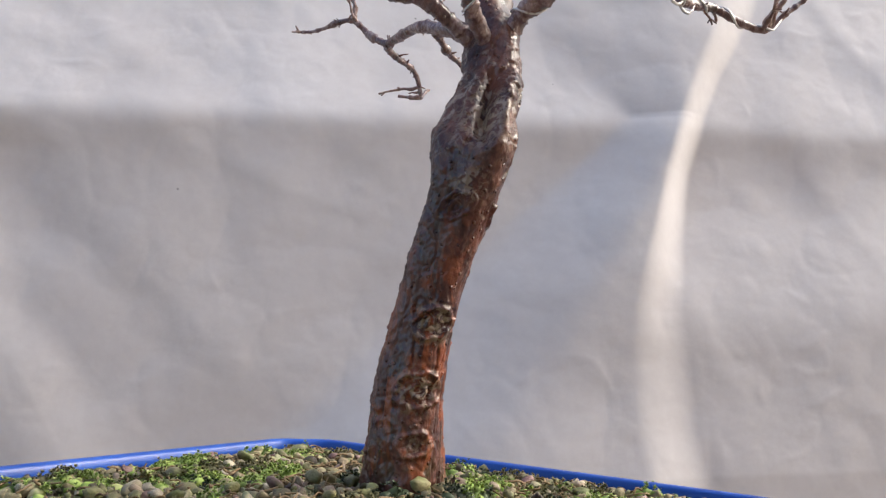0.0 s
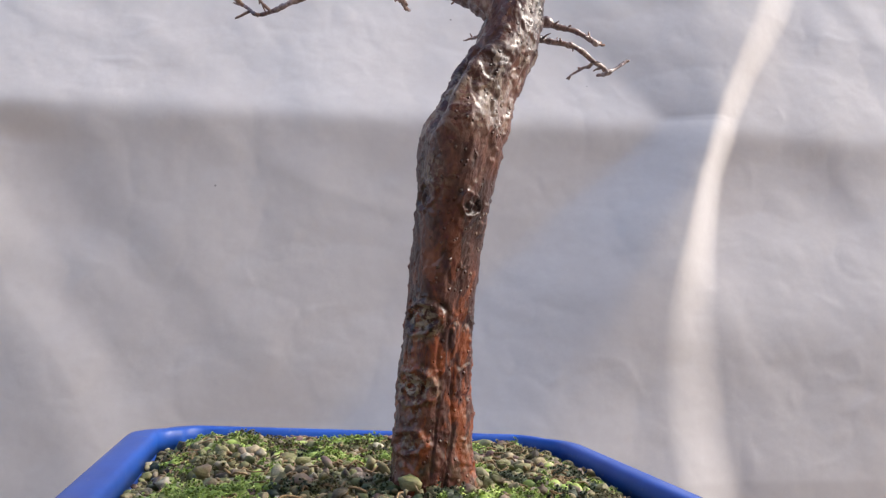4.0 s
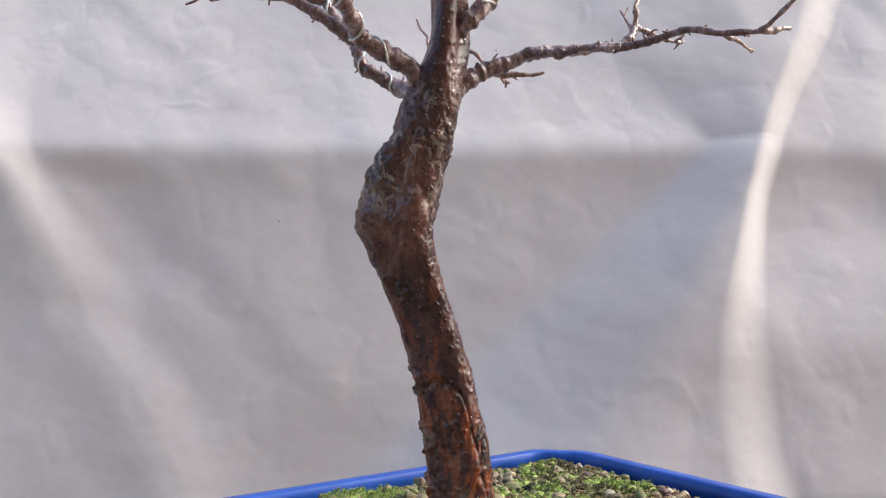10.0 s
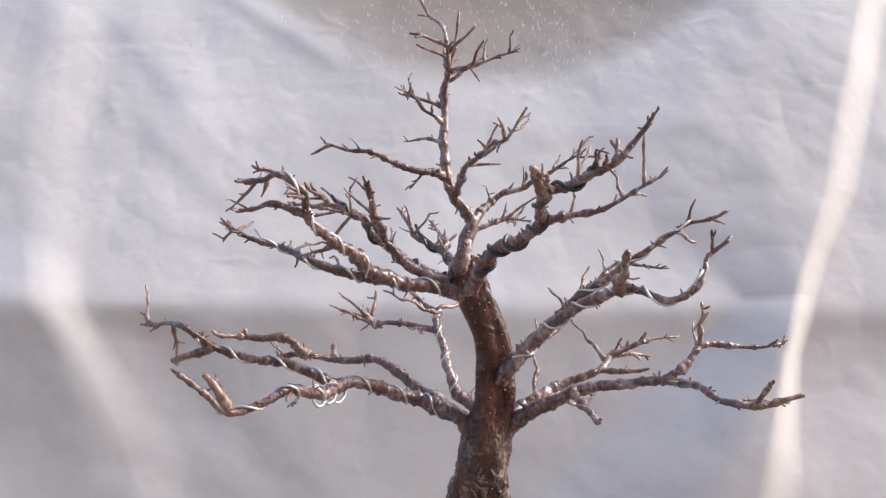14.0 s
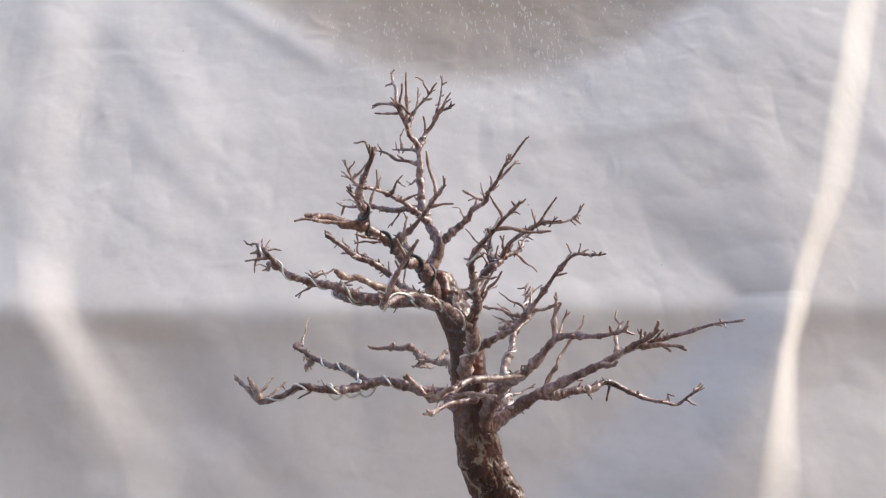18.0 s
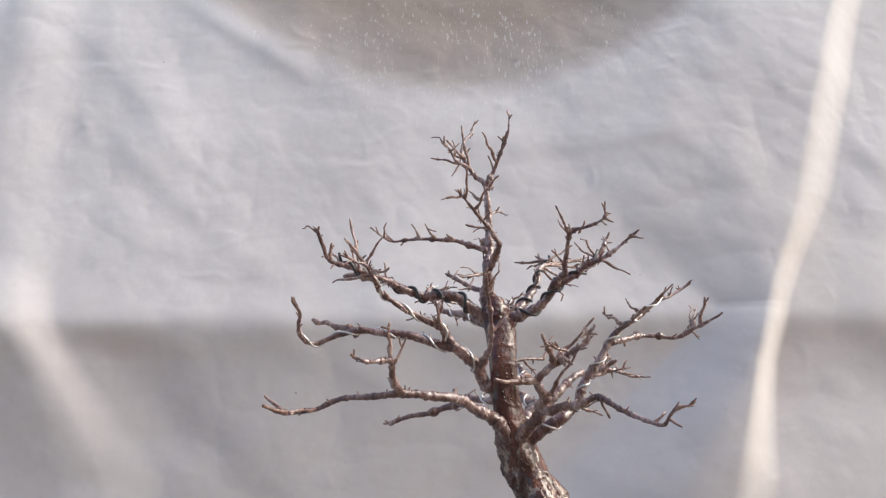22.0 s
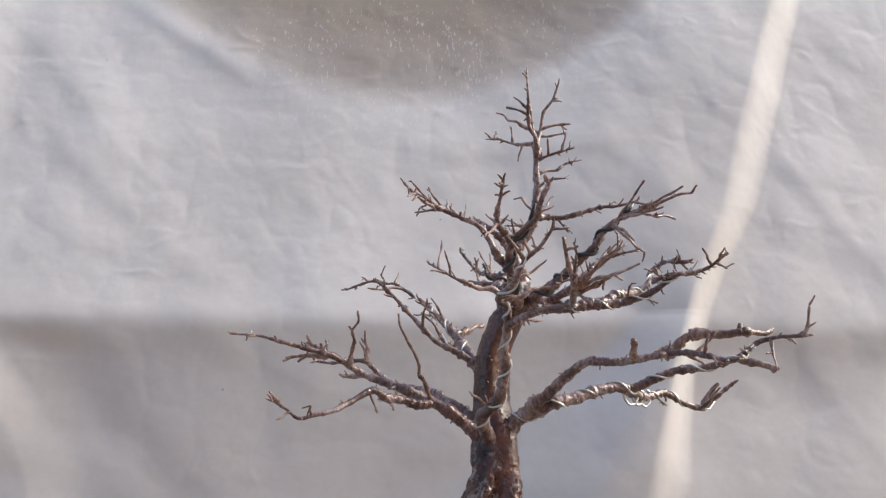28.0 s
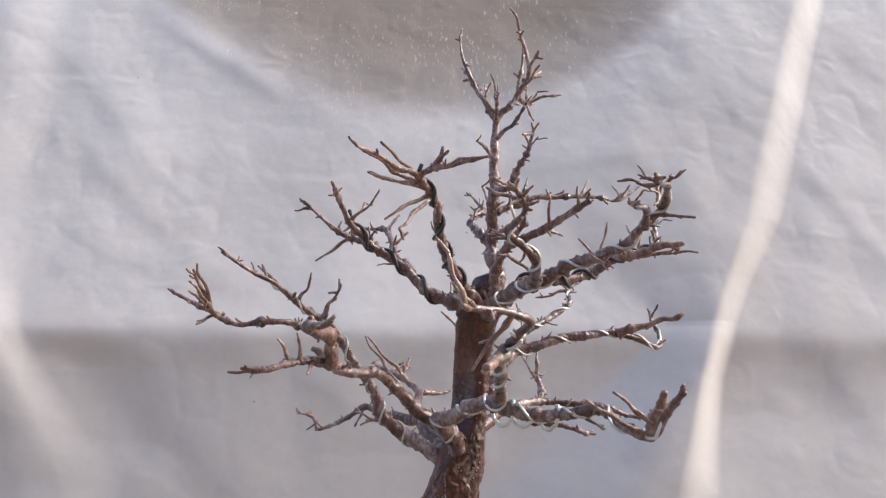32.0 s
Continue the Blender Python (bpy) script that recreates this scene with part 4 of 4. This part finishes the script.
# single shoots by branch: base, tip, radius
SHOOTS = {
    "mid_a": [((.0054, -.1270, .2359), (.0029, -.1695, .2480), .0023)],
    "low_a": [((-.2157, -.0884, .2101), (-.2399, -.0850, .2021), .0026), ((-.2561, -.0817, .2223), (-.2610, -.0765, .2415), .0010)],
    "low_b": [((-.1834, .0002, .2080), (-.1976, -.0056, .2191), .0034), ((-.1976, -.0056, .2191), (-.2259, -.0062, .2202), .0030), ((-.2259, -.0062, .2202), (-.2403, -.0242, .2212), .0018), ((-.1662, .0020, .2059), (-.1690, .0162, .2160), .0022)],
    "low_f": [((.0120, .0145, .1985), (.0371, .0019, .1975), .0018), ((.0244, .0366, .2106), (.0518, .0473, .2085), .0016), ((.0212, .0295, .2076), (.0456, .0332, .2196), .0018)],
    "low_h": [((.0598, -.1452, .1803), (.0820, -.1465, .1853), .0016)],
    "low_i": [((.0587, -.0641, .2106), (.0607, -.0641, .2358), .0013)],
    "top_h": [((-.0310, -.1335, .2824), (-.0375, -.1678, .2864), .0030), ((.0011, -.1552, .2924), (.0032, -.1521, .3055), .0014)],
    "top_e": [((-.1604, -.0363, .3028), (-.2017, -.0175, .3069), .0012), ((-.1655, -.0433, .3058), (-.1699, -.0736, .3078), .0013)],
    "crown_a": [((-.0866, -.0473, .3873), (-.0724, -.0394, .3934), .0010)],
    "leader": [((-.0840, -.0828, .3884), (-.1053, -.0916, .3924), .0011), ((-.0839, -.0798, .3843), (-.0668, -.0881, .3974), .0011)],
    "low_c": [((-.1840, -.1436, .1768), (-.1951, -.1494, .1940), .0024)],
    "low_e": [((-.1561, .0879, .2422), (-.1540, .0930, .2624), .0013)],
    "low_d": [((-.1009, .0476, .2421), (-.0805, .0635, .2501), .0014)]}
# tips of further shoots, which leave the branch where it is nearest
TIPS = {
    "top_h": [(-.0078, -.1358, .3075), (-.0080, -.1581, .2985), (.0211, -.1610, .3167), (-.0130, -.1473, .3067), (.0020, -.1539, .2858), (-.0343, -.1787, .2814)],
    "top_e": [(-.1653, -.0191, .2806), (-.1845, -.0167, .2998), (-.1840, -.0674, .3028), (-.1734, -.0189, .3189), (-.1976, -.0135, .3109), (-.1695, -.0282, .2745)],
    "crown_e": [(-.0313, .0245, .3035), (-.0462, .0499, .3125), (-.0278, .0177, .3192), (-.0428, .0492, .3045)],
    "crown_d": [(-.0289, -.0332, .3217), (.0045, -.0347, .3458), (.0063, -.0509, .3267), (-.0146, -.0272, .3360), (-.0375, -.0579, .3164)],
    "crown_c": [(-.0478, -.0987, .3237), (-.0540, -.1148, .3268), (-.0382, -.1314, .3228), (-.0527, -.0823, .3144)],
    "top_i": [(.0088, -.1026, .3035), (-.0136, -.1145, .2874), (.0216, -.1226, .3175)],
    "mid_b": [(-.0009, -.0591, .2581), (.0675, -.0985, .2812), (.0503, -.0982, .2852), (.0597, -.0650, .2701), (.0200, -.0779, .2474)],
    "mid_a": [(.0072, -.0602, .2550), (.0436, -.1549, .2600)],
    "mid_c": [(-.0226, -.0112, .2511), (.0304, -.0093, .2693)],
    "low_f": [(.0446, .0363, .2186), (.0722, .0632, .2196), (-.0038, .0482, .2369), (-.0292, .0405, .2349), (.0271, .0102, .1975), (.0304, .0335, .2207)],
    "low_g": [(-.0282, .0433, .1754), (-.0004, .0895, .1784), (.0144, .1015, .1707), (-.0209, .0501, .1740)],
    "low_i": [(.0588, -.0530, .2257), (.0748, -.0674, .2115), (.1058, -.0533, .2104)],
    "top_a": [(-.1498, -.0781, .2624), (-.2087, -.1004, .2797), (-.1710, -.0747, .2665), (-.1701, -.0879, .2544), (-.2126, -.0883, .2696), (-.2125, -.0832, .2837), (-.1659, -.0738, .2705), (-.2045, -.1014, .2740), (-.1986, -.0780, .2835)],
    "top_b": [(-.1726, -.1344, .2897), (-.1518, -.1691, .2756), (-.1719, -.1627, .2928), (-.1698, -.1526, .2796), (-.1840, -.1514, .2756), (-.1584, -.1276, .2534), (-.1678, -.1587, .2927)],
    "top_c": [(-.1368, -.0995, .2937), (-.1187, -.1028, .2866), (-.1350, -.1136, .2997)],
    "top_f": [(-.1175, .0035, .3067), (-.0963, -.0029, .2885), (-.1032, .0154, .3077), (-.0961, .0153, .2946), (-.1243, .0299, .3077)],
    "top_g": [(-.0988, .0488, .3016), (-.0981, .0255, .2946), (-.0996, .0516, .3080), (-.0926, .0508, .2759)],
    "low_b": [(-.1874, .0013, .2161), (-.2127, .0037, .2192), (-.1851, .0235, .2100), (-.2209, .0318, .2024), (-.2103, .0143, .2172), (-.2269, .0120, .2039)],
    "low_d": [(-.1232, .0399, .2593), (-.1356, .0158, .2533), (-.1191, .0510, .2522), (-.1521, .0778, .2704), (-.0739, .0289, .1846), (-.1244, .0699, .2689), (-.1293, .0742, .2694), (-.1167, .0766, .2695)],
    "low_e": [(-.1804, .0802, .2453), (-.1642, .0850, .2301), (-.1193, .0276, .2280), (-.1805, .0762, .2594), (-.1870, .0759, .2491), (-.1764, .0799, .2553)],
    "low_a": [(-.2389, -.0799, .2011), (-.2513, -.0912, .2180), (-.2638, -.0785, .2304)],
    "low_c": [(-.1969, -.1292, .1940), (-.1997, -.1183, .1908)],
    "leader": [(-.1013, -.0917, .3854), (-.0801, -.0904, .3876), (-.1015, -.0827, .4083)],
    "crown_g": [(-.1091, -.0653, .3763)],
    "crown_f": [(-.0617, -.0781, .3913), (-.0768, -.0788, .4115), (-.0614, -.1001, .3824), (-.0462, -.0834, .3929)],
    "crown_a": [(-.0593, -.0518, .3954)],
    "low_h": [(.0839, -.1239, .1813), (.0645, -.1352, .1812), (.0655, -.1470, .1831)],
    "top_d": [(-.1395, -.0870, .3003)]}


def crooked(a, b, rnd, bend=0.11):
    a, b = Vector(a), Vector(b)
    d = b - a
    n = max(3, int(d.length / 0.008) + 1)
    pts = [a]
    for i in range(1, n):
        j = Vector((rnd.uniform(-1, 1), rnd.uniform(-1, 1), rnd.uniform(-1, 1))) * d.length * bend / n * 1.6
        pts.append(a + d * (i / n) + j)
    return pts + [b]


def tube_along(pts, r0, r1, rnd, rough=0.16, seg=10, step=0.0022, knots=True, rings=False):
    path, share, length = spline(pts, step)
    rad = []
    marks, at = [], 0.004
    while rings and at < length:
        marks.append((at / length, rnd.uniform(0.10, 0.34) * (1.0 if r0 < 0.0045 else 0.6), rnd.uniform(0.0007, 0.0014)))
        at += rnd.uniform(0.003, 0.011)
    nodes = [rnd.random() for _ in range(int(length / 0.009))] if knots else []
    for s in share:
        r = r0 + (r1 - r0) * s ** 0.62
        r *= 1 + sum((0.42 if r0 < 0.0032 else 0.16) * bell((s - q) * length, 0.0017) for q in nodes)
        if rings:
            r *= 1 + sum(amp * bell((s - q) * length, wide) for q, amp, wide in marks)
        rad.append(r)
    return sweep(path, rad, seg, rough, rnd.random() * 9, 330), path, share, length


def build_branch(name, spec, index):
    pts, r0, r1, wire, twigs = spec
    r0, r1 = r0 * 0.76, r1 * 0.50
    rnd = random.Random(100 + index)
    fine = []
    # kinks between the given points, as grown shoots have them
    for a, b in zip(pts, pts[1:]):
        a, b = Vector(a), Vector(b)
        fine.append(a)
        if (b - a).length > 0.017:
            fine.append((a + b) / 2 + Vector((rnd.uniform(-1, 1), rnd.uniform(-1, 1), rnd.uniform(-1, 1))) * 0.0016)
    fine.append(Vector(pts[-1]))
    (v, f), path, share, length = tube_along(fine, r0, r1, rnd, 0.20, 16 if r0 > 0.004 else 12, 0.0011, True, True)
    kind = "leader" if name == "leader" else "branch"
    ob = mesh_object(kind, v, f, BRANCH, TREE, "gnarled top leader" if kind == "leader" else "")
    # shoots along it
    shoots = list(SHOOTS.get(name, ()))
    for tip in TIPS.get(name, ()):
        i = min(range(len(path)), key=lambda q: (path[q] - Vector(tip)).length)
        away = (path[i] - Vector(tip)).length
        i = max(1, i - int(0.45 * away / (length / len(path))))
        if away > 0.004:
            shoots.append((path[i], tip, 0.0007 + 0.011 * min(away, 0.04)))
    s = 0.22 if length > 0.05 else 0.35
    while s < 0.98:
        i = min(len(path) - 1, int(s * (len(path) - 1)))
        t = (path[min(i + 1, len(path) - 1)] - path[max(i - 1, 0)]).normalized()
        d = Vector((rnd.gauss(0, 1), rnd.gauss(0, 1), rnd.gauss(0.25, 0.9)))
        d = (d - t * d.dot(t)).normalized() * 0.8 + t * rnd.uniform(0.2, 0.9)
        ln = rnd.choice((0.003, 0.003, 0.004, 0.005, 0.006, 0.007, 0.009, 0.012)) * (0.75 + 0.4 * (r0 < 0.005))
        shoots.append((path[i], path[i] + d.normalized() * ln, rnd.uniform(0.0005, 0.0010)))
        s += rnd.uniform(0.007, 0.020) / max(length, 0.03) / max(0.2, twigs)
    for k in range(2):
        d = (path[-1] - path[-4]).normalized() + Vector((rnd.uniform(-1, 1), rnd.uniform(-1, 1), rnd.uniform(-0.2, 1))) * 0.8
        shoots.append((path[-2], path[-2] + d.normalized() * rnd.uniform(0.003, 0.007), min(r1, 0.0011)))
    for a, b, r in shoots:
        (v, f), q, _, ln = tube_along(crooked(a, b, rnd), r * 1.35, r * 0.55, rnd, 0.14, 7, 0.0016, True, True)
        parts = [(v, f)]
        if ln > 0.010:
            for _ in range(rnd.randrange(0, 3)):
                p = q[rnd.randrange(len(q) // 3, len(q))]
                d = (Vector(b) - Vector(a)).normalized() + Vector((rnd.uniform(-1, 1), rnd.uniform(-1, 1), rnd.uniform(-1, 1)))
                parts.append(tube_along(crooked(p, p + d.normalized() * rnd.uniform(0.003, 0.008), rnd), r * 0.8, r * 0.5, rnd, 0.1, 6, 0.002)[0])
        mesh_object("twig", *joined(parts), TWIG, ob)
    # knobbly spurs with a few buds
    at = 0.15
    while at < 0.97:
        c = path[min(len(path) - 1, int(at * len(path)))]
        d = Vector((rnd.gauss(0, 1), rnd.gauss(0, 1), rnd.gauss(0.4, 0.8))).normalized()
        rr = r0 + (r1 - r0) * at ** 0.62
        parts = []
        for _ in range(rnd.randrange(1, 4)):
            e = (d + Vector((rnd.uniform(-1, 1), rnd.uniform(-1, 1), rnd.uniform(-1, 1))) * 0.7).normalized()
            parts.append(tube_along([c + e * rr * 0.5, c + e * (rr + 0.001), c + e * (rr + rnd.uniform(0.0018, 0.0036))], rnd.uniform(0.0007, 0.0013), 0.0004, rnd, 0.2, 6, 0.0008, False)[0])
        mesh_object("spur", *joined(parts), TWIG, ob)
        at += rnd.uniform(0.012, 0.030) / length
    if wire:
        # a training wire wound round the branch
        wr = 0.0007 if wire == "alu" else 0.0012
        fr = frames_along(path)
        pitch, ang, coil = rnd.uniform(0.020, 0.032) * (1.0 if wire == "alu" else 0.8), rnd.random() * 6, []
        lo, hi = 0.10, rnd.uniform(0.78, 0.92)
        step = length / len(path)
        for i, (c, (sd, up, t)) in enumerate(zip(path, fr)):
            if not lo < share[i] < hi:
                continue
            for sub in range(2):
                ang += math.tau * step / 2 / pitch
                r = r0 + (r1 - r0) * share[i] ** 0.62 + wr * 1.0 + rnd.uniform(0, 0.0002)
                cc = c if sub == 0 or i + 1 >= len(path) else (c + path[i + 1]) / 2
                coil.append(cc + (sd * math.cos(ang) + up * math.sin(ang)) * r)
        if len(coil) > 4:
            coil.append(coil[-1] + fr[-1][2] * 0.006 + Vector((0, 0, 0.003)))
            v, f = sweep(coil, [wr] * len(coil), 7)
            mesh_object("training_wire", v, f, ALU if wire == "alu" else BLACKWIRE, ob, "silver aluminium training wire" if wire == "alu" else "dark coated training wire")
    if name == "low_c":
        # loose coils of spare wire that hang round the branch
        loops = []
        for k in range(100):
            s = k / 99
            a = 3.2 * math.tau * s
            c = path[int((0.02 + 0.30 * s) * len(path))] + Vector((0, 0, -0.002))
            loops.append(c + Vector((0.4 * math.sin(a), 0.5 * math.sin(a), math.cos(a))) * 0.0062 * (0.85 + 0.3 * math.sin(a * 0.37)))
        mesh_object("loose_wire", *sweep(loops, [0.0009] * len(loops), 7), ALU, ob, "loose silver coils of spare wire")
    return ob


for number, (title, spec) in enumerate(BRANCHES.items()):
    build_branch(title, spec, number)


# ---- what turns ----
# seconds, bearing of the turntable in degrees
TURNS = [
    (0, 146.7), (0.5, 143.4), (1, 139.5), (1.5, 131.8), (2, 124.7), (2.5, 121.8), (3, 119.0), (3.5, 111.2),
    (5.5, 86.5), (6, 79.0), (6.5, 75.5), (7, 69.4), (7.5, 61.0), (8, 55.6), (8.5, 50.6), (9, 45.5),
    (9.5, 41.1), (10, 36.6), (10.5, 31.8), (11, 25.4), (11.5, 22.1), (12, 17.6), (12.5, 8.6), (13, 1.1),
    (13.5, -0.8), (14, -1.2), (14.5, -9.2), (16.5, -38.9), (17, -43.0), (17.5, -46.5), (18, -53.9), (18.5, -62.7),
    (19, -69.3), (19.5, -70.3), (20, -79.0), (20.5, -90.5), (21, -100.6), (21.5, -106.8), (22, -114.7), (22.5, -124.5),
    (23, -130.3), (23.5, -138.8), (24, -148.6), (24.5, -154.7), (25, -160.2), (25.5, -165.8), (27.5, -199.7), (28, -204.7),
    (28.5, -211.7), (29, -222.2), (29.5, -230.1), (30, -235.2), (30.5, -249.9), (31, -263.7), (31.5, -272.5), (32, -281.9)]


def motions():
    for thing, lean in ((TREE, pose(0, 0, 0)), (POT, POT_LEAN), (SOILBED, POT_LEAN), (STAND, pose(0, 0, 0))):
        walk(thing, [(t, pose(0, 0, 0, 0, 0, a) @ lean) for t, a in TURNS])


motions()
